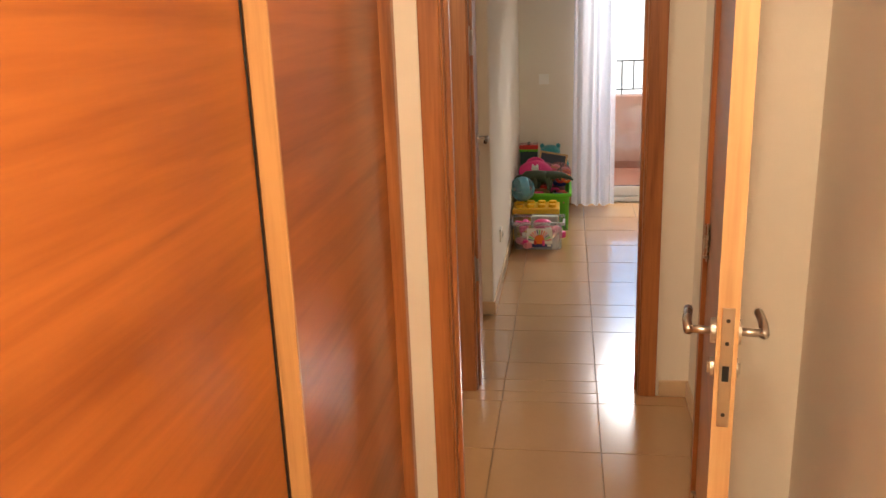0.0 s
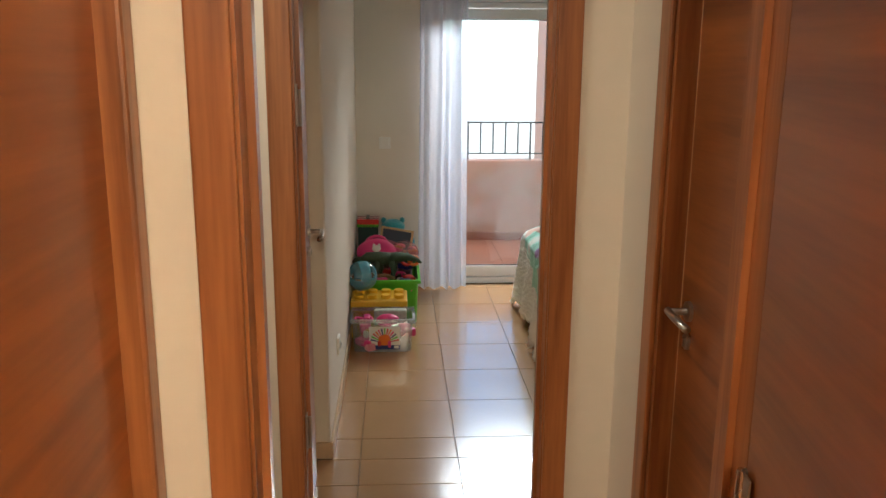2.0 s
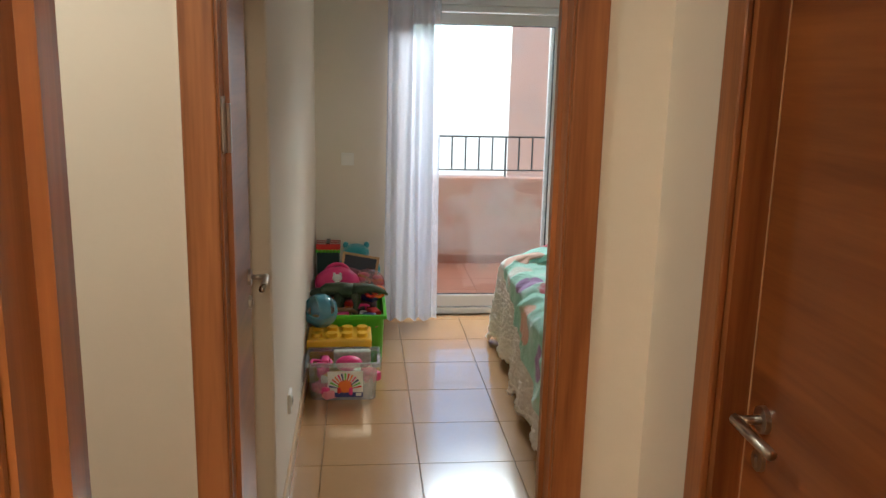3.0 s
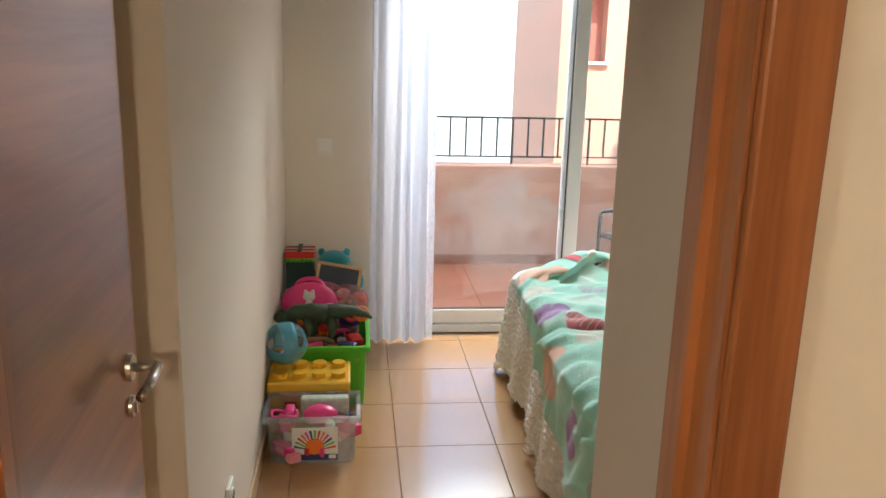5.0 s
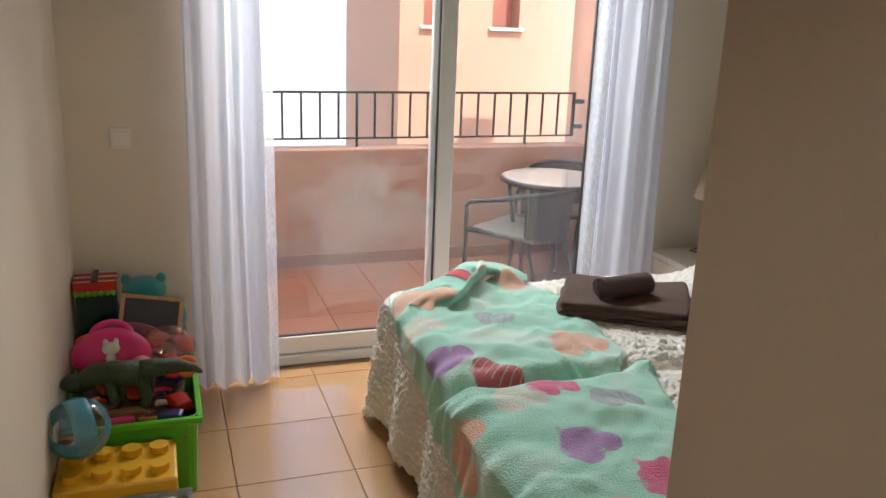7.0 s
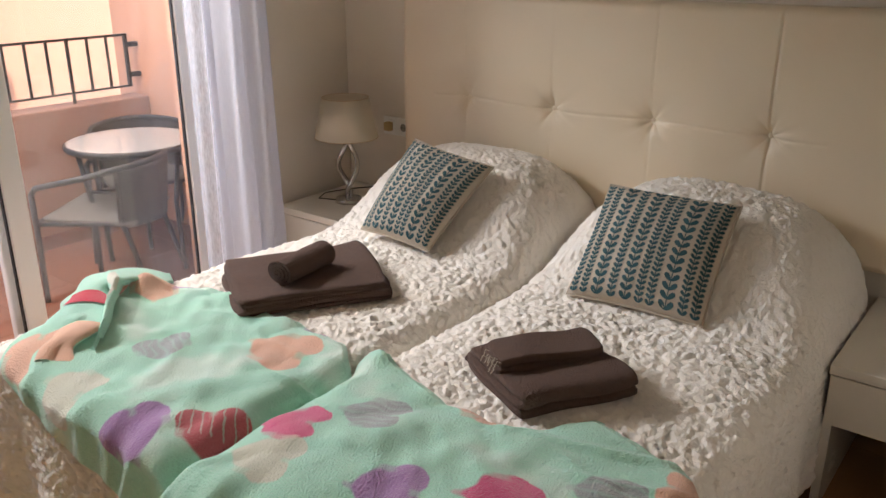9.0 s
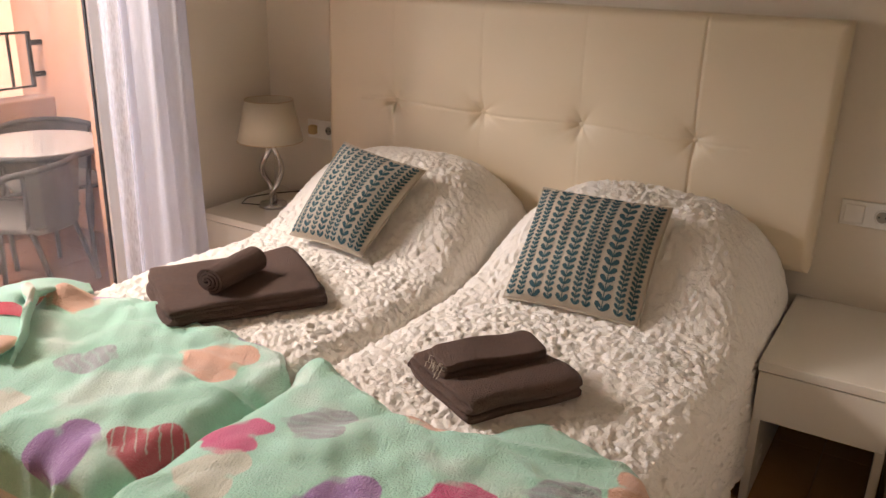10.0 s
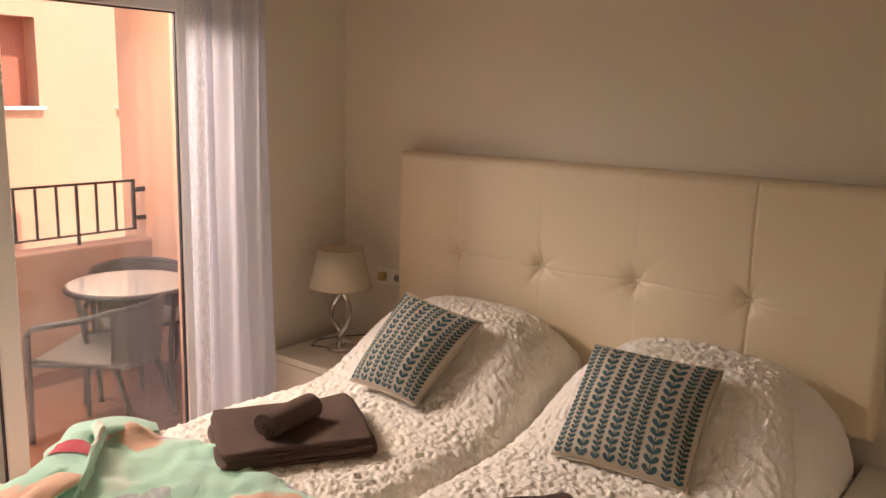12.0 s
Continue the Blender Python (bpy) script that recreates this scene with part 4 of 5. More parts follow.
def roll(s, q):
    a = 2 * math.pi * q
    d = (spine(min(1, s + 0.01)) - spine(max(0, s - 0.01))).normalized()
    side = d.cross(Vector((0, 0, 1))).normalized()
    r = (0.014 + 0.02 * math.sin(math.pi * min(1, s * 1.02)) ** 0.7) * (1 + 0.5 * nz(s * 7, math.cos(a), math.sin(a)) + 0.15 * math.sin(3 * a + s * 16))
    return spine(s) + side * math.cos(a) * r * 2.1 + Vector((0, 0, 1)) * math.sin(a) * r * 0.8


part("rolled_edge", sheet(roll, 60, 22), MINT, far_blanket, "", True)
part("peach_print", sheet(lambda a, c: roll(0.1 + 0.22 * a, 0.02 + 0.4 * c) + Vector((0, 0, 0.003)), 24, 14), PEACH, far_blanket, "peach heart print on the fold", True)
part("red_print", sheet(lambda a, c: roll(0.46 + 0.09 * a, 0.1 + 0.3 * c) + Vector((0, 0, 0.003)), 14, 10), REDF, far_blanket, "red heart print on the fold", True)
kn = [Vector(p) for p in ((1.6, -0.57, 0.625), (1.57, -0.66, 0.628), (1.5, -0.74, 0.612), (1.43, -0.82, 0.592), (1.385, -0.86, 0.575))]


def flap(s, q):
    k = min(3, int(s * 4))
    p = kn[k].lerp(kn[k + 1], s * 4 - k)
    a = 2 * math.pi * q
    r = 0.03 * (0.55 + 0.45 * math.sin(math.pi * min(1, 0.12 + s * 0.8))) * (1 + 0.35 * nz(s * 6, math.cos(a), math.sin(a) + 4))
    return p + Vector((0.75, 0.5, 0)) * math.cos(a) * r * 1.4 + Vector((0, 0, 1)) * math.sin(a) * r * 0.75


part("turned_flap", sheet(flap, 40, 20), MINT, far_blanket, "", True)
part("cream_print", sheet(lambda a, c: flap(0.1 + 0.35 * a, 0.08 + 0.34 * c) + Vector((0, 0, 0.003)), 16, 10), CREAMF, far_blanket, "cream heart print on the flap", True)


# ---------------------------------------------------------------- headboard
hb = thing("headboard", XR, -1.415, 0, "ivory leatherette headboard with a row of buttoned tufts", "headboard")
TY = [0.644, 0.245, -0.158, -0.564]


def hb_front(a, b):
    y, z = 0.98 - 1.96 * a, 0.58 + 0.795 * b
    ey, ez = min(a, 1 - a) * 1.96, min(b, 1 - b) * 0.795
    r = 0.03
    e = lambda d: 1 - math.sqrt(max(0, 1 - (max(0, r - d) / r) ** 2))
    x = -0.115 + r * max(e(ey), e(ez))
    g = 0.0
    for ty in TY:
        d2 = (y - ty) ** 2 + (z - 0.968) ** 2
        g += 0.022 * math.exp(-d2 / 0.0014) + 0.01 * math.exp(-d2 / 0.012)
        ang = math.atan2(z - 0.968, y - ty)
        d = math.sqrt(d2)
        g += 0.006 * math.exp(-d / 0.06) * max(0, math.sin(ang * 7 + ty * 9)) * min(1, d / 0.02)
        g += (0.0042 if ty < -0.5 else 0.0016) * math.exp(-((y - ty) / 0.0045) ** 2)
    if -0.75 < y < 0.8:
        g += 0.0028 * math.exp(-((z - 0.968 + 0.006 * math.sin(y * 7.8)) / 0.0045) ** 2)
    x += g - 0.006 * math.sin(math.pi * b)
    return Vector((x, y, z))


b = sheet(hb_front, 520, 210)
bmesh.ops.recalc_face_normals(b, faces=b.faces[:])
part("upholstery", b, LEATHER, hb, "", True)
part("board", box(-0.085, -0.979, 0.581, -0.004, 0.979, 1.374, 0.004), LEATHER, hb)
for ty in TY:
    part("button", ball(0.01, pose(-0.0855, ty, 0.968), 12, squash=(0.5, 1, 1)), LEATHER, hb, "", True)


# ---------------------------------------------------------------- cushions
def cushion(name, c00, c10, c11, c01, puff, label, seed):
    """Square cushion between four corners, with leaf vines printed on its front."""
    t = thing(name, 0, 0, 0, label, "cushion", "printed cushions")
    P = [Vector(p) for p in (c00, c10, c11, c01)]
    nrm = (P[1] - P[0]).cross(P[3] - P[0]).normalized()

    def at(u, v, side=1, e=0.0):
        w = (max(0.0, u * (1 - u) * v * (1 - v)) * 16) ** 0.42
        pin = 0.04
        uu = u + pin * math.sin(math.pi * v) * (0.5 - u) * 1.0
        vv = v + pin * math.sin(math.pi * u) * (0.5 - v) * 1.0
        p = (P[0] * (1 - uu) + P[1] * uu) * (1 - vv) + (P[3] * (1 - uu) + P[2] * uu) * vv
        return p + nrm * (side * puff * w * (1 + 0.1 * nz(u * 5, v * 5, seed)) + e)
    b = sheet(lambda a, c: at(a, c), 30, 30)
    sheet(lambda a, c: at(1 - a, c, -0.75), 30, 30, b)
    bmesh.ops.remove_doubles(b, verts=b.verts[:], dist=0.0008)
    part("cover", b, LINEN, t, "", True)
    part("piping", tube([at(*q) for q in [(i / 20, 0) for i in range(20)] + [(1, i / 20) for i in range(20)] + [(1 - i / 20, 1) for i in range(20)] + [(0, 1 - i / 20) for i in range(20)]], 0.0035, 6, closed=True), LINEN, t, "", True)
    b = bmesh.new()
    cols = [(0.05, 0.044), (0.13, 0.04), (0.235, 0.066), (0.345, 0.046), (0.45, 0.062), (0.55, 0.044), (0.63, 0.044), (0.745, 0.074), (0.86, 0.046), (0.945, 0.044)]
    for cu, w in cols:
        step = w * 0.9
        n = int(0.96 / step)
        for k in range(n):
            v0 = 0.02 + k * step
            for sx in (-1, 1):
                ring = []
                for i in range(8):
                    a = 2 * math.pi * i / 8
                    lx = 0.5 * w * (1 + math.cos(a)) * 1.0
                    ly = 0.25 * w * math.sin(a) * (1.0 + 0.4 * math.cos(a))
                    du, dv = lx * 0.66 - ly * 0.75, lx * 0.75 + ly * 0.66
                    u, v = cu + sx * (du + 0.002), v0 + dv
                    ring.append(b.verts.new(at(min(0.985, max(0.015, u)), min(0.985, max(0.015, v)), 1, 0.0012)))
                b.faces.new(ring if sx > 0 else ring[::-1])
        prev = None
        for k in range(25):
            v = 0.02 + 0.96 * k / 24
            q = [b.verts.new(at(cu + d, v, 1, 0.0011)) for d in (-0.0035, 0.0035)]
            if prev:
                b.faces.new((prev[0], prev[1], q[1], q[0]))
            prev = q
    part("leaf_print", b, TEAL, t, "teal leaf vines")
    return t


cushion("cushion", (2.455, -0.797, 0.59), (2.447, -1.112, 0.577), (2.744, -1.172, 0.82), (2.731, -0.828, 0.875), 0.075, "linen cushion with teal leaf vines leaning on the far pillow", 1.0)
cushion("cushion", (2.451, -1.645, 0.56), (2.472, -2.059, 0.56), (2.758, -2.038, 0.835), (2.738, -1.626, 0.835), 0.075, "linen cushion with teal leaf vines leaning on the near pillow", 3.0)


# ---------------------------------------------------------------- towels
def folded(length, width, layers, pitch, seed, puff=0.0, lift=None):
    """Cloth folded back and forth along y and laid flat; it runs from -length/2 to length/2 in x."""
    line = []
    for i in range(layers):
        sg = 1 if i % 2 == 0 else -1
        w = width * (1 - 0.03 * i) / 2
        for k in range(15):
            line.append((sg * (-w + 2 * w * k / 14), pitch * (i + 0.5), i))
        if i < layers - 1:
            for k in range(1, 5):
                a = math.pi * k / 5
                line.append((sg * (w + pitch * 0.5 * math.sin(a)), pitch * (i + 0.5) + pitch * 0.5 * (1 - math.cos(a)), i + k / 5))
    n, nx, t = len(line), 36, pitch * 0.47
    b = bmesh.new()
    rows = []
    for ix in range(nx + 1):
        a = ix / nx
        up, dn = [], []
        for k, (y, z, lay) in enumerate(line):
            p, q = line[max(0, k - 1)], line[min(n - 1, k + 1)]
            ty, tz = q[0] - p[0], q[1] - p[1]
            m = math.hypot(ty, tz) or 1
            x = (a - 0.5) * length * (1 - 0.02 * lay) * (1 - 0.05 * abs(2 * y / width) ** 6) + 0.02 * nz(lay * 1.7, y * 5, seed)
            zz = z * (1 + puff * smooth_step(0.1, -0.5, y / width)) + 0.16 * pitch * nz(x * 9, y * 9, seed + lay)
            yy = y + 0.012 * nz(x * 6, lay * 2.1, seed + 3)
            zz += (0.013 * nz(x * 8, y * 8, seed + 20) + 0.007 * math.sin(x * 38 + y * 21 + seed) * nz(x * 4, y * 4, seed + 40)) * (lay + 0.3) / layers
            if lift:
                zz += lift(x, y) * (lay + 0.4) / layers
            edge = 1 - 0.35 * smooth_step(0.04, 0.0, min(a, 1 - a))
            h = t * edge * (1 + 0.6 * puff * smooth_step(0.1, -0.5, y / width))
            up.append(b.verts.new((x, yy - tz / m * h, zz + ty / m * h)))
            dn.append(b.verts.new((x, yy + tz / m * h, zz - ty / m * h)))
        rows.append((up, dn))
    for (u0, d0), (u1, d1) in zip(rows, rows[1:]):
        for k in range(n - 1):
            b.faces.new((u0[k], u1[k], u1[k + 1], u0[k + 1]))
            b.faces.new((d0[k], d0[k + 1], d1[k + 1], d1[k]))
        b.faces.new((u0[0], d0[0], d1[0], u1[0]))
        b.faces.new((u0[-1], u1[-1], d1[-1], d0[-1]))
    for (u0, d0) in (rows[0], rows[-1]):
        for k in range(n - 1):
            b.faces.new((u0[k], u0[k + 1], d0[k + 1], d0[k]))
    bmesh.ops.recalc_face_normals(b, faces=b.faces[:])
    return b


def rolled(length, r, seed):
    """Small towel rolled up along x, its spiral open at both ends."""
    turns, n = 3.76, 84
    b = bmesh.new()
    rows = []
    for ix in range(25):
        a = ix / 24
        x = (a - 0.5) * length
        inner, outer = [], []
        for k in range(n):
            th = 2 * math.pi * turns * k / (n - 1)
            rr = 0.004 + (r - 0.004) * k / (n - 1)
            rr *= 1 + 0.06 * nz(a * 5, math.cos(th), seed)
            xs = x + 0.012 * (1 - k / n) * (1 if a > 0.5 else -1) * abs(2 * a - 1) ** 6
            inner.append(b.verts.new((xs, (rr - 0.004) * math.cos(th) * 1.1, r + (rr - 0.004) * math.sin(th) * 0.92)))
            outer.append(b.verts.new((xs, (rr + 0.003) * math.cos(th) * 1.1, r + (rr + 0.003) * math.sin(th) * 0.92)))
        rows.append((inner, outer))
    for (i0, o0), (i1, o1) in zip(rows, rows[1:]):
        for k in range(n - 1):
            b.faces.new((o0[k], o1[k], o1[k + 1], o0[k + 1]))
            b.faces.new((i0[k], i0[k + 1], i1[k + 1], i1[k]))
        b.faces.new((o0[-1], o1[-1], i1[-1], i0[-1]))
    for (i0, o0) in (rows[0], rows[-1]):
        for k in range(n - 1):
            b.faces.new((i0[k], i0[k + 1], o0[k + 1], o0[k]))
    bmesh.ops.recalc_face_normals(b, faces=b.faces[:])
    return b


def moved(b, m):
    bmesh.ops.transform(b, matrix=m, verts=b.verts[:])
    return b


tw = thing("towel_stack", 2.02, -0.966, 0.556, "chocolate brown folded towels with a rolled one on top", "towel", "brown towels", -33)
part("folded_towel", folded(0.47, 0.37, 3, 0.0105, 2.0), TOWEL, tw, "", True)
part("folded_towel", moved(folded(0.46, 0.36, 2, 0.0095, 5.0, 0.0, lambda x, y: 0.035 * smooth_step(0.1, 0.26, x) * smooth_step(-0.1, 0.2, y)), pose(0.0, 0.003, 0.03, 0, 0, 2)), TOWEL, tw, "", True)
part("rolled_towel", moved(rolled(0.21, 0.042, 1.0), pose(-0.01, -0.02, 0.046, 0, 0, 40)), TOWEL, tw, "rolled small towel")
tw = thing("towel_stack", 1.97, -1.87, 0.556, "chocolate brown folded towels stacked on the white bedspread", "towel", "brown towels", -31)
part("folded_towel", folded(0.32, 0.29, 3, 0.0165, 8.0, 0.35), TOWEL, tw, "", True)
part("small_towel", moved(folded(0.28, 0.115, 2, 0.017, 11.0), pose(-0.005, 0.025, 0.051, 2, 0, -3)), TOWEL, tw, "small folded towel", True)
fr = random.Random(8)
fringe = None
for k in range(14):
    y, z = -0.03 + 0.1 * fr.random(), 0.054 + 0.03 * fr.random()
    fringe = tube([(-0.143, y, z), (-0.15, y + 0.006 * fr.random(), z + 0.004), (-0.156 - 0.006 * fr.random(), y + 0.01 * (fr.random() - 0.5), z - 0.008)], 0.0011, 5, fringe)
part("fringe", fringe, LINEN, tw, "pale frayed thread edge")


# ---------------------------------------------------------------- bedside tables
def nightstand(name, x0, y0, y1, label):
    t = thing(name, 0, 0, 0, label, "bedside table", "bedside tables")
    part("top", box(x0, y0, 0.445, XR - 0.014, y1, 0.475, 0.002), LACQ, t)
    part("side_panel", box(x0 + 0.02, y0 + 0.002, 0, XR - 0.016, y0 + 0.026, 0.445), LACQ, t)
    part("side_panel", box(x0 + 0.02, y1 - 0.026, 0, XR - 0.016, y1 - 0.002, 0.445), LACQ, t)
    part("drawer", box(x0 + 0.006, y0 + 0.004, 0.288, XR - 0.05, y1 - 0.004, 0.44, 0.002), LACQ, t)
    part("back_panel", box(XR - 0.04, y0 + 0.026, 0.0, XR - 0.02, y1 - 0.026, 0.288), LACQ, t)
    return t


nightstand("bedside_table", 2.64, -2.72, -2.365, "white lacquered bedside table with one drawer")
nightstand("bedside_table", 2.72, -0.46, -0.05, "white lacquered bedside table carrying the lamp")

lamp = thing("table_lamp", 2.96, -0.25, 0.475, "table lamp with twisted chrome stem and cream shade", "lamp")
part("base", cone(0.062, 0.058, 0.016, None, 32), CHROME, lamp, "round chrome base", True)
for s in (0, math.pi):
    pts = [((0.008 + 0.034 * math.sin(math.pi * k / 24)) * math.cos(4.2 * k / 24 + s), (0.008 + 0.034 * math.sin(math.pi * k / 24)) * math.sin(4.2 * k / 24 + s), 0.016 + 0.285 * k / 24) for k in range(25)]
    part("stem", tube(pts, 0.0115, 10), CHROME, lamp, "chrome stem", True)
sh = part("shade", cone(0.138, 0.1, 0.172, pose(0, 0, 0.292), 40, None, False), SHADE, lamp, "cream cloth shade", True)
sol = sh.modifiers.new("thick", "SOLIDIFY")
sol.thickness = 0.003
for r, z in ((0.138, 0.292), (0.1, 0.464)):
    part("trim_ring", tube([(r * math.cos(2 * math.pi * i / 40), r * math.sin(2 * math.pi * i / 40), z) for i in range(40)], 0.0013, 6, closed=True), SHADEIN, sh)
part("bulb", ball(0.028, pose(0, 0, 0.34), 14), SWITCH, lamp, "", True)
cable = thing("lamp_cable", 0, 0, 0, "thin dark lamp cable with plug", "cable")
part("wire", tube([(2.93, -0.2, 0.479), (2.9, -0.12, 0.479), (2.98, -0.08, 0.48), (3.1, -0.12, 0.479), (3.19, -0.2, 0.482), (3.229, -0.22, 0.47), (3.229, -0.22, 0.1)], 0.0025, 6), IRON, cable, "", True)
part("plug", box(3.195, -0.29, 0.755, 3.226, -0.255, 0.795, 0.006, 2), SHADEIN, cable)


# ---------------------------------------------------------------- toys beside the wall
PLASTIC = lambda n, c, r=0.35: mat(n, c, r, var=0.06, scale=8, bump=0.02)
YEL, GRN, PNK, RED_, BLU, TEALP = PLASTIC("yellow plastic", (0.75, 0.42, 0.01)), PLASTIC("green plastic", (0.12, 0.5, 0.02)), PLASTIC("pink plastic", (0.72, 0.04, 0.22)), PLASTIC("red plastic", (0.6, 0.03, 0.02)), PLASTIC("sky blue plastic", (0.06, 0.36, 0.48)), mat("teal plush", (0.04, 0.33, 0.38), 0.95, var=0.2, scale=40, bump=0.7, bump_scale=260, sheen=0.5)
LPINK, WHT, BLK, NAVY, ORG, BRN, DGRN, GOLD = PLASTIC("light pink plastic", (0.75, 0.27, 0.34)), PLASTIC("white plastic", (0.75, 0.73, 0.7)), PLASTIC("black print", (0.02, 0.02, 0.02)), PLASTIC("navy print", (0.02, 0.03, 0.16)), PLASTIC("orange plastic", (0.8, 0.18, 0.02)), PLASTIC("brown plastic", (0.2, 0.09, 0.04), 0.6), mat("dark green rubber", (0.05, 0.075, 0.04), 0.6, var=0.4, scale=18, bump=0.5), PLASTIC("gold plastic", (0.5, 0.3, 0.05))
CLEARP = clear("clear tub plastic", (0.9, 0.92, 0.93), 0.1, 0.32, 0.15)
MILKY = clear("milky tub rim", (0.9, 0.92, 0.93), 0.12, 0.75, 0.2)
FILM = clear("clear toy film", (0.93, 0.96, 0.98), 0.12, 0.05, 0.08)
CARD = mat("grey cardboard", (0.2, 0.16, 0.13), 0.9, var=0.15)


def crate(name, x0, y0, x1, y1, h, material, rim, label, t=0.004, z=0.0, taper=0.06):
    """Open box with tapered walls, base and a turned-out rim."""
    cx, cy = (x0 + x1) / 2, (y0 + y1) / 2
    tg = thing(name, cx, cy, z, label, "toy box")
    w, d = (x1 - x0) / 2, (y1 - y0) / 2
    b = bmesh.new()
    rows = [(0.002, 1 - taper), (h, 1.0), (h, 1.0 - 0.02), (0.006, 1 - taper - 0.02)]
    rings = []
    for zz, k in rows:
        ring = []
        for sx, sy in ((-1, -1), (1, -1), (1, 1), (-1, 1)):
            for i in range(4):
                a = math.atan2(sy, sx) + radians(-45 + 30 * i)
                r = 0.03
                ring.append(b.verts.new((sx * (w * k - r) + r * math.cos(a), sy * (d * k - r) + r * math.sin(a), zz)))
        rings.append(ring)
    n = len(rings[0])
    for p, q in zip(rings, rings[1:]):
        for i in range(n):
            b.faces.new((p[i], p[(i + 1) % n], q[(i + 1) % n], q[i]))
    b.faces.new(rings[0][::-1])
    b.faces.new(rings[-1])
    bmesh.ops.recalc_face_normals(b, faces=b.faces[:])
    body = part("body", b, material, tg)
    rm = None
    for q in ((-w - rim, -d - rim, w + rim, -d + 0.004), (-w - rim, d - 0.004, w + rim, d + rim), (-w - rim, -d + 0.004, -w + 0.004, d - 0.004), (w - 0.004, -d + 0.004, w + rim, d - 0.004)):
        rm = box(q[0], q[1], h - 0.022, q[2], q[3], h, 0.003, 1, rm)
    part("rim", rm, MILKY if material == CLEARP else material, tg)
    return tg


tub = crate("storage_tub", 0.105, -1.445, 0.455, -1.21, 0.2, CLEARP, 0.012, "clear plastic storage tub full of pink toys")
for sx in (-1, 1):
    part("clip_handle", box(sx * 0.187 - 0.008, -0.05, 0.13, sx * 0.187 + 0.008, 0.05, 0.195, 0.004), CLEARP, tub)
lab = part("label_card", box(-0.075, -0.1185, 0.02, 0.1, -0.1165, 0.155), WHT, tub, "printed label with coloured rays")
for i in range(13):
    a0, a1 = radians(8 + 13 * i), radians(14.5 + 13 * i)
    b = bmesh.new()
    cpt = Vector((0.012, -0.1195, 0.06))
    b.faces.new([b.verts.new(cpt + Vector((r * math.cos(a), 0, min(0.09, r * math.sin(a) * 1.05)))) for r, a in ((0.035, a0), (0.082, a0), (0.082, a1), (0.035, a1))])
    part("ray_print", b, (RED_, GRN, NAVY, PNK, ORG)[i % 5], lab)
part("fan_print", cone(0.036, 0.03, 0.001, pose(0.012, -0.1188, 0.075, 90), 20), ORG, lab, "orange print")
part("label_strip", box(-0.075, -0.1195, 0.02, 0.1, -0.1188, 0.045), NAVY, lab, "dark blue strip")
part("barcode", box(0.065, -0.1202, 0.026, 0.092, -0.1196, 0.042), WHT, lab)


def toy(name, label, category="toy", x=0.0, y=0.0, z=0.0, group="", rz=0):
    return thing(name, x, y, z, label, category, group, rz)


t = toy("toy_hair_dryer", "pink toy hair dryer lying in the clear tub", "toy", 0.27, -1.33, 0.125)
part("body", ball(0.05, pose(0.04, 0.0, 0.03), 18, squash=(1.4, 1, 0.8)), PNK, t, "", True)
part("handle", box(-0.1, -0.03, -0.02, -0.06, 0.05, 0.06, 0.012, 2), PNK, t)
t = toy("toy_bracelet", "pink plastic ring toy in the clear tub", "toy", 0.17, -1.35, 0.17)
part("ring", tube([(0.05 * math.cos(a / 3), 0.035 * math.sin(a / 3), 0.006 * math.sin(a)) for a in range(19)], 0.008, closed=True), PNK, t, "", True)
t = toy("paper_bag", "floral patterned paper packet in the clear tub", "packet", 0.33, -1.26, 0.15)
part("packet", box(-0.1, -0.03, -0.07, 0.09, 0.02, 0.055, 0.01, 2), mat("pale floral print", (0.45, 0.5, 0.42), 0.7, var=0.6, scale=40), t)
rnd = random.Random(4)
for i in range(26):
    c = rnd.choice([PNK, PNK, LPINK, RED_, WHT, PNK, GRN, GOLD, NAVY])
    px, py, pz = 0.15 + 0.26 * rnd.random(), -1.42 + 0.18 * rnd.random(), 0.03 + 0.1 * rnd.random()
    t = toy("small_toy", "small plastic toy in the clear tub", "toy", px, py, pz, "toys in the tub", rnd.random() * 180)
    s = 0.022 + 0.02 * rnd.random()
    if i % 3:
        part("piece", box(-s * 1.6, -s * 0.7, -s * 0.6, s * 1.6, s * 0.7, s * 0.6, s * 0.25, 2), c, t)
    else:
        part("piece", ball(s, None, 12, squash=(1.3, 1, 0.8)), c, t, "", True)

yb = toy("brick_box", "large yellow building brick shaped storage box", "toy box", 0.257, -1.075, 0)
part("body", box(-0.165, -0.115, 0.0, 0.165, 0.115, 0.175, 0.008, 2), YEL, yb)
part("lid", box(-0.17, -0.12, 0.178, 0.17, 0.12, 0.235, 0.008, 2), YEL, yb)
for i in range(4):
    for j in range(2):
        part("stud", cone(0.03, 0.0285, 0.022, pose(-0.12 + 0.08 * i, -0.055 + 0.11 * j, 0.234), 24), YEL, yb, "", False)
part("label_mark", box(-0.1, -0.118, 0.1, -0.05, -0.1155, 0.15), RED_, yb, "small red label")

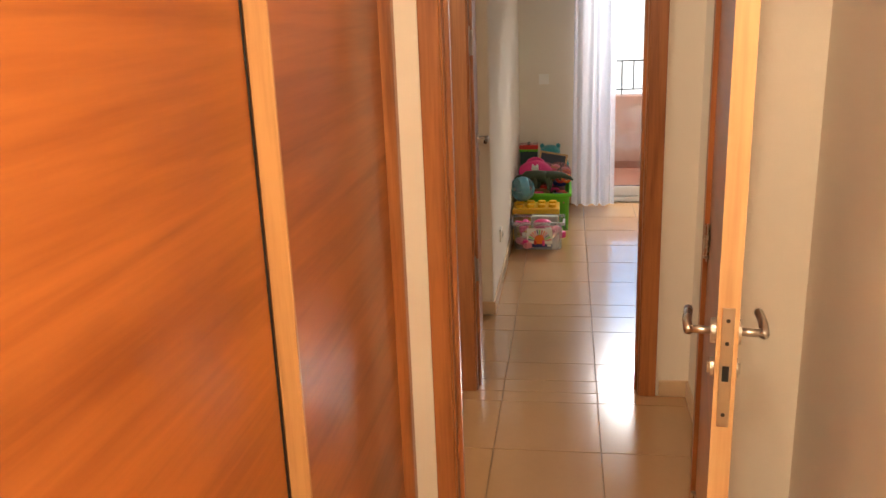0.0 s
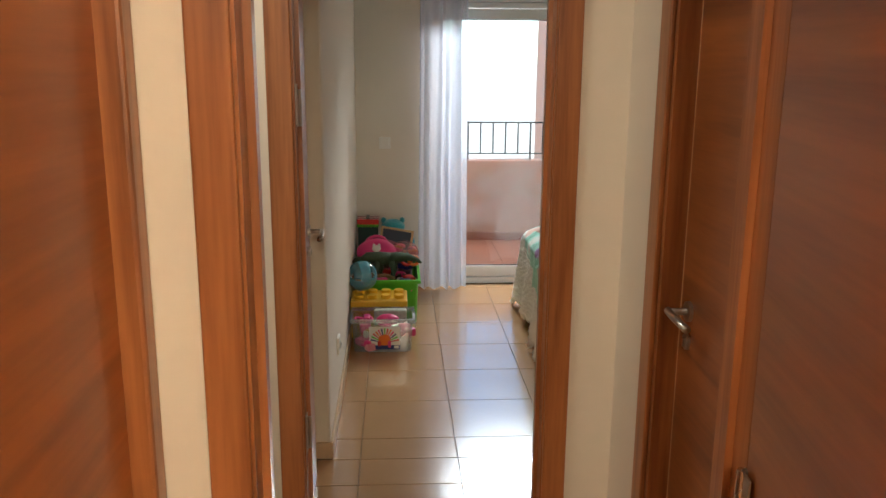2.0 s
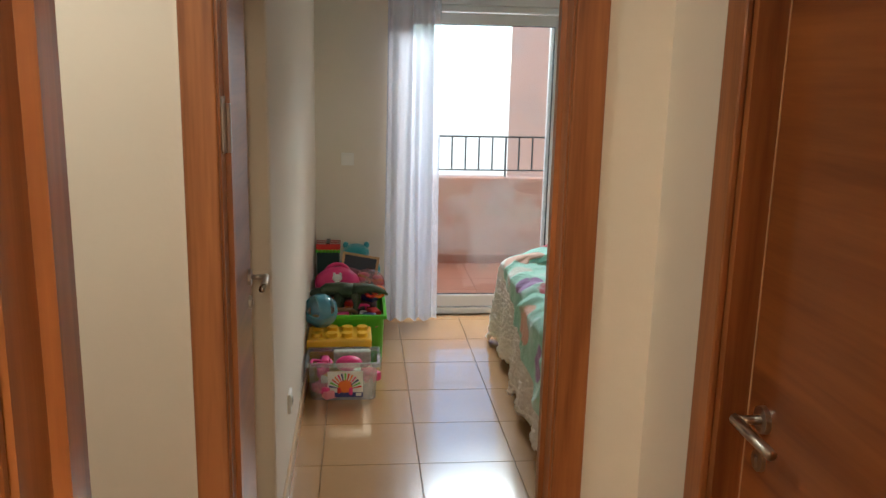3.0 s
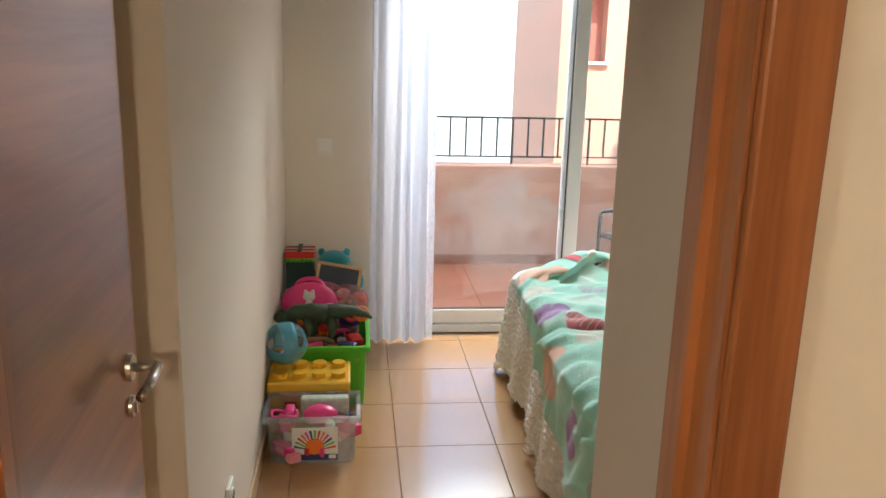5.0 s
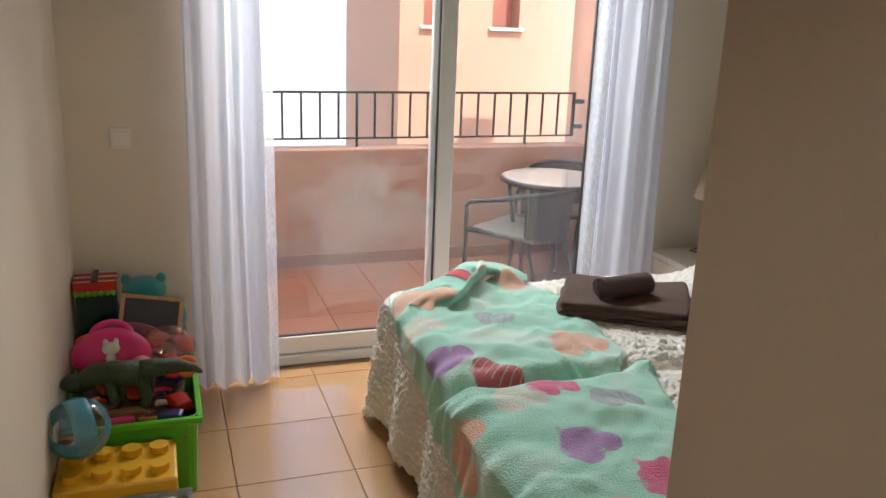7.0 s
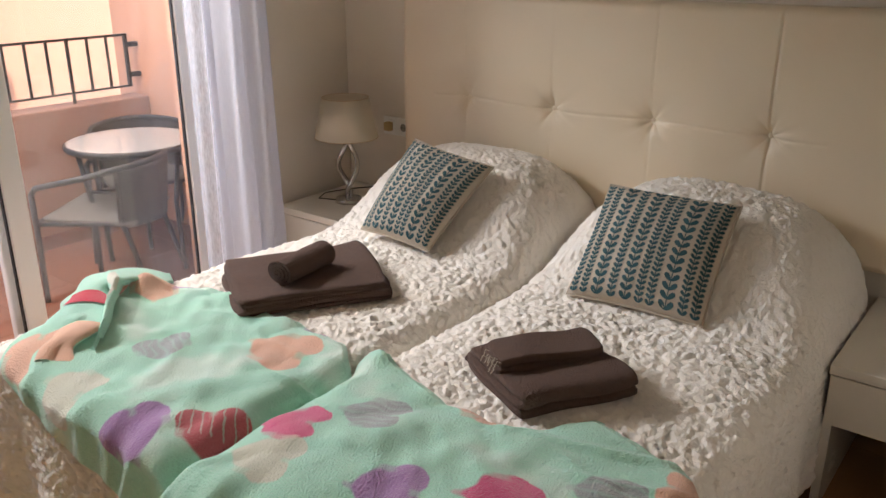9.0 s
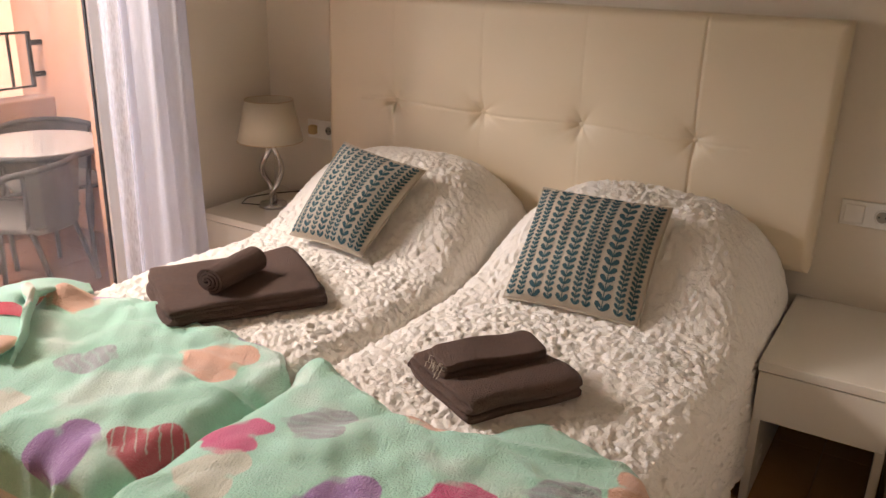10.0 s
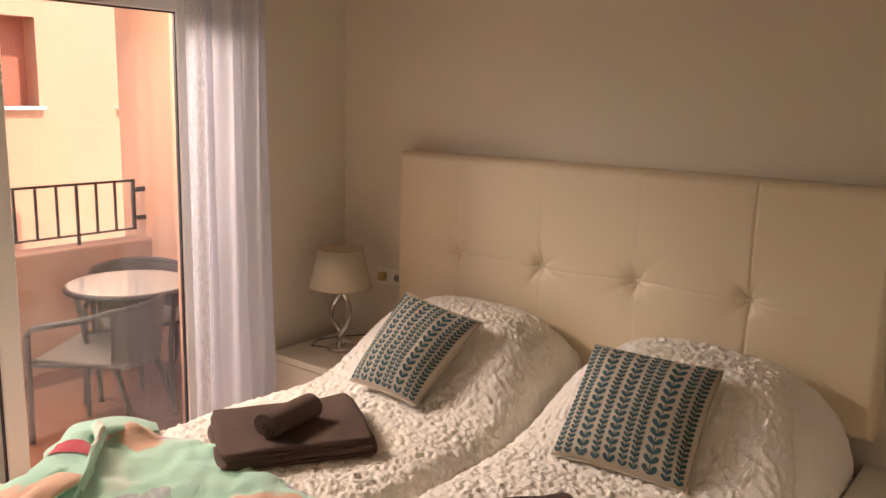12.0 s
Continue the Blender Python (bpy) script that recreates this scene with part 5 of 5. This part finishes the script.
gb = crate("toy_crate", 0.105, -0.93, 0.5, -0.34, 0.29, GRN, 0.014, "bright green plastic crate heaped with toys", 0.006)
cb = crate("cardboard_box", 0.1, -0.3, 0.49, -0.03, 0.3, CARD, 0.0, "grey cardboard box behind the green crate", 0.006)
for i in range(46):
    c = rnd.choice([BRN, BRN, DGRN, BLK, ORG, RED_, GOLD, WHT, PNK, NAVY])
    px, py = 0.15 + 0.3 * rnd.random(), -0.88 + 0.5 * rnd.random()
    pz = 0.2 + 0.09 * rnd.random() + 0.06 * smooth_step(-0.7, -0.45, py)
    t = toy("small_toy", "small plastic toy figure in the green crate", "toy", px, py, pz, "toys in the crate", rnd.random() * 180)
    s = 0.02 + 0.018 * rnd.random()
    if i % 2:
        b = tube([(-2.2 * s, 0, 0), (-s, 0, s * 0.5), (s, 0, s * 0.6), (2 * s, 0.3 * s, 0)], s * 0.6, 8, taper=s * 0.25)
        for q in ((-1, 0.6), (0.8, 0.6), (-1, -0.6), (0.8, -0.6)):
            tube([(q[0] * s, 0, s * 0.4), (q[0] * s, q[1] * s, -s)], s * 0.25, 6, b)
        part("figure", b, c, t, "", True)
    else:
        part("piece", box(-s * 1.5, -s, -s * 0.6, s * 1.5, s, s * 0.6, s * 0.3, 2), c, t)
# shelf of packed toys that fills the crate
t = toy("toy_heap", "heap of packed toys filling the crate", "toy", 0.3, -0.63, 0.015)
part("heap", sheet(lambda a, c: Vector(((a - 0.5) * 0.33, (c - 0.5) * 0.5, 0.2 + 0.1 * smooth_step(0.3, 0.8, c) + 0.025 * nz(a * 6, c * 9))), 24, 36), mat("mixed toy heap", (0.16, 0.1, 0.09), 0.6, var=0.9, scale=26, bump=0.4), t, "", True)

# ball with blue bands
bl = toy("play_ball", "clear toy ball with sky blue bands", "ball", 0.155, -1.04, 0.35)
part("shell", ball(0.092, None, 28), FILM, bl, "clear film shell", True)
for k in range(3):
    m3 = Euler((0.5 + k * 1.05, 0.4 * k, k * 1.9)).to_matrix()

    def band(a, c, m3=m3):
        an = 2 * math.pi * a
        return m3 @ Vector((0.086 * math.cos(an), 0.086 * math.sin(an), 0.032 * (c - 0.5) * 2))
    o = part("band", sheet(band, 40, 4), BLU, bl, "sky blue band", True)
    o.modifiers.new("thick", "SOLIDIFY").thickness = 0.003
for i in range(8):
    part("trinket", ball(0.018, pose(0.04 * math.cos(i * 2.4), 0.04 * math.sin(i * 2.4), -0.055 + 0.012 * (i % 3)), 10, squash=(1.4, 0.8, 0.7)), (BRN, GOLD, WHT, LPINK)[i % 4], bl, "", True)

# dinosaur
dn = toy("toy_dinosaur", "dark green rubber dinosaur lying across the crate", "toy", 0.3, -0.76, 0.345)
b = tube([(-0.16, 0.0, 0.02), (-0.12, 0, 0.05), (-0.05, 0, 0.05), (0.02, 0, 0.04)], 0.032, 12, taper=0.045)
tube([(0.0, 0, 0.04), (0.07, 0.01, 0.05), (0.14, 0.03, 0.045), (0.2, 0.05, 0.02), (0.225, 0.05, 0.0)], 0.042, 10, b, taper=0.006)
ball(0.04, pose(-0.165, 0, 0.025), 14, b, (1.4, 0.8, 0.8))
for q in ((-0.07, -0.04), (0.03, -0.045), (-0.05, 0.04), (0.04, 0.045)):
    tube([(q[0], q[1] * 0.6, 0.03), (q[0] + 0.015, q[1], -0.03), (q[0] + 0.0, q[1] * 1.1, -0.085)], 0.022, 8, b, taper=0.012)
part("body", b, DGRN, dn, "", True)

# pink heart-shaped bag
bag = new("toy_handbag")
bag.matrix_world = pose(0.232, -0.58, 0.395, -34, 0, 0)
tagged(bag, "pink plastic toy handbag with a white face print", "toy bag")


def bag_shape(sz):
    b = bmesh.new()
    ring = []
    for i in range(32):
        a = 2 * math.pi * i / 32
        r = 0.115 * (1 + 0.1 * math.cos(2 * a) + 0.05 * math.cos(3 * a + 1.57))
        ring.append((r * math.cos(a) * 1.05, 0.78 * r * math.sin(a)))
    lo = [b.verts.new((x, 0.025, z)) for x, z in ring]
    hi = [b.verts.new((x * 0.97, -0.025, z * 0.97)) for x, z in ring]
    cf = b.verts.new((0, -0.036, 0))
    md = [b.verts.new((x * 0.6, -0.034, z * 0.6)) for x, z in ring]
    for i in range(32):
        j = (i + 1) % 32
        b.faces.new((lo[i], lo[j], hi[j], hi[i])), b.faces.new((hi[i], hi[j], md[j], md[i])), b.faces.new((md[i], md[j], cf))
    b.faces.new(lo[::-1])
    bmesh.ops.recalc_face_normals(b, faces=b.faces[:])
    return b


part("shell", bag_shape(1), PNK, bag, "", True)
part("handle", tube([(0.065 * math.cos(radians(a)), -0.005, 0.055 + 0.05 * math.sin(radians(a))) for a in range(0, 181, 15)], 0.012), PNK, bag, "", True)
b = ball(0.024, pose(0.0, -0.038, 0.005), 14, None, (1.25, 0.25, 1))
for q in ((-0.017, 0.026), (0.017, 0.026)):
    ball(0.011, pose(q[0], -0.038, q[1]), 10, b, (0.9, 0.25, 1.3))
ball(0.02, pose(0.0, -0.038, -0.03), 12, b, (0.9, 0.25, 1))
part("face_print", b, WHT, bag, "plain white print", True)
t = toy("pink_ball", "small pale pink ball on the toy heap", "ball", 0.33, -0.67, 0.365)
part("ball", ball(0.042, None, 20), LPINK, t, "", True)

# pink film packet with figures
pk = new("toy_packet")
pk.matrix_world = pose(0.42, -0.54, 0.375, -25, 8, 8)
tagged(pk, "clear packet of pink and red small toys", "packet")
part("film", ball(0.1, None, 24, squash=(0.95, 0.42, 0.85)), clear("pink film", (0.95, 0.6, 0.66), 0.14, 0.25, 0.1), pk, "pink film", True)
for i in range(9):
    part("toy_piece", ball(0.022, pose(0.055 * math.cos(i * 2.2), -0.012, 0.05 * math.sin(i * 2.2)), 10, squash=(1.5, 0.7, 0.8)), (RED_, LPINK, PNK, ORG, GOLD)[i % 5], pk, "", True)
t = toy("red_ring_toy", "orange red plastic ring toys at the crate edge", "toy", 0.43, -0.66, 0.35)
for k in range(2):
    part("ring", tube([(0.03 * math.cos(a / 2) + 0.045 * k, 0.012 * math.sin(a / 2), 0.026 * math.sin(a / 2)) for a in range(13)], 0.011, closed=True), (RED_, ORG)[k], t, "", True)

# back row: gift box, plush, slate, book
gx = toy("gift_box", "dark green box with red striped lid", "box", 0.165, -0.17, 0.3)
part("body", box(-0.07, -0.065, 0, 0.07, 0.065, 0.2, 0.003), mat("dark green card", (0.015, 0.05, 0.045), 0.6), gx)
ld = part("lid", box(-0.076, -0.072, 0.2, 0.076, 0.072, 0.245, 0.003), RED_, gx, "red striped lid")
for i in range(5):
    part("stripe", box(-0.0768, -0.066 + 0.03 * i, 0.2452, 0.0768, -0.056 + 0.03 * i, 0.2462), DGRN if i % 2 else WHT, ld)
for i in range(7):
    part("scallop", ball(0.012, pose(-0.066 + 0.022 * i, -0.071, 0.2), 10, squash=(1, 0.3, 1)), GRN, ld, "", True)
part("bow", box(-0.012, -0.073, 0.246, 0.012, 0.073, 0.252, 0.002), BLK, ld)
pl = toy("plush_toy", "teal plush toy sitting behind a slate", "plush toy", 0.35, -0.15, 0.3)
b = ball(0.095, pose(0, 0, 0.075), 20, None, (1.15, 0.8, 0.85))
ball(0.068, pose(-0.01, -0.02, 0.18), 18, b, (1.25, 0.95, 0.8))
ball(0.045, pose(0.11, -0.02, 0.06), 14, b, (0.8, 0.8, 1.4))
ball(0.045, pose(-0.1, -0.02, 0.06), 14, b, (0.8, 0.8, 1.4))
ball(0.02, pose(-0.075, -0.02, 0.225), 10, b, (1, 0.7, 1.1))
ball(0.02, pose(0.055, -0.02, 0.225), 10, b, (1, 0.7, 1.1))
part("body", b, TEALP, pl, "", True)
sl = new("slate_board")
sl.matrix_world = pose(0.35, -0.345, 0.345, -30, 10, 0)
tagged(sl, "small slate with wooden frame leaning on the plush", "slate")
part("slate", box(-0.1, -0.004, 0.012, 0.1, 0.004, 0.15), mat("slate", (0.05, 0.06, 0.085), 0.6, var=0.2), sl)
for q in ((-0.115, 0, 0.115, 0.016), (-0.115, 0.146, 0.115, 0.162), (-0.115, 0.016, -0.099, 0.146), (0.099, 0.016, 0.115, 0.146)):
    part("frame_bar", box(q[0], -0.008, q[1], q[2], 0.008, q[3], 0.002), EDGEW, sl, "pale wooden bar")
t = toy("toy_mask", "red and white toy face beside the handbag", "toy", 0.15, -0.42, 0.37)
part("face", ball(0.05, None, 16, squash=(1.1, 0.5, 0.75)), ORG, t, "", True)
part("patch", ball(0.03, pose(0.005, -0.012, 0.008), 12, squash=(1.2, 0.6, 0.7)), WHT, t, "", True)
t = toy("fabric_bag", "dark patterned fabric bag behind the handbag", "bag", 0.27, -0.42, 0.33)
part("bag", ball(0.1, pose(0, 0, 0.03), 18, squash=(1.4, 0.6, 0.8)), mat("patterned cloth", (0.25, 0.08, 0.1), 0.9, var=0.9, scale=50), t, "", True)


# ---------------------------------------------------------------- floor tiles
def tiles(parent, m, x0, x1, y0, y1, size, ox, oy, z, thick, limit=None):
    """Square tiles clipped to a rectangle; whole tiles share one mesh."""
    g = 0.0013
    whole = mesh("tile", box(-size / 2 + g, -size / 2 + g, -thick, size / 2 - g, size / 2 - g, 0, 0.0012), m)
    i0, i1 = math.floor((x0 - ox) / size), math.ceil((x1 - ox) / size)
    j0, j1 = math.floor((y0 - oy) / size), math.ceil((y1 - oy) / size)
    for i in range(i0, i1):
        for j in range(j0, j1):
            a, b = max(x0, ox + i * size), min(x1, ox + (i + 1) * size)
            c, d = max(y0, oy + j * size), min(y1, oy + (j + 1) * size)
            if b - a < 0.01 or d - c < 0.01:
                continue
            if b - a > size - 0.001 and d - c > size - 0.001:
                ob = new("tile", whole)
            else:
                w, h = (b - a) / 2, (d - c) / 2
                ob = new("tile", mesh("tile", box(-w + g, -h + g, -thick, w - g, h - g, 0, 0.0012), m))
            ob.location = ((a + b) / 2, (c + d) / 2, z)
            ob.parent = parent


fl = bpy.data.objects["floor"]
tiles(fl, TILE, XL, XR, -2.74, 0.0, 0.41, 0.615, -0.907, 0.0, 0.006)
tiles(fl, TILE, -0.045, 0.98, -3.56, -2.74, 0.41, 0.615, -0.907, 0.0, 0.006)
tiles(fl, TILE, DX0, DX1, -3.68, -3.56, 0.41, 0.615, -0.907, 0.0, 0.006)
tiles(fl, TILE, -0.9, 1.0, -4.78, -3.68, 0.41, 0.615, -0.907, 0.0, 0.006)
tiles(fl, TILE, 0.165, 0.855, -4.9, -4.78, 0.41, 0.615, -0.907, 0.0, 0.006)
tiles(fl, TILE, -0.6, 1.1, -9.05, -4.9, 0.41, 0.615, -0.907, 0.0, 0.006)
tiles(bpy.data.objects["balcony_floor"], TERRA, -1.2, 3.12, 0.25, 1.45, 0.33, 0.9, 0.25, 0.025, 0.007)
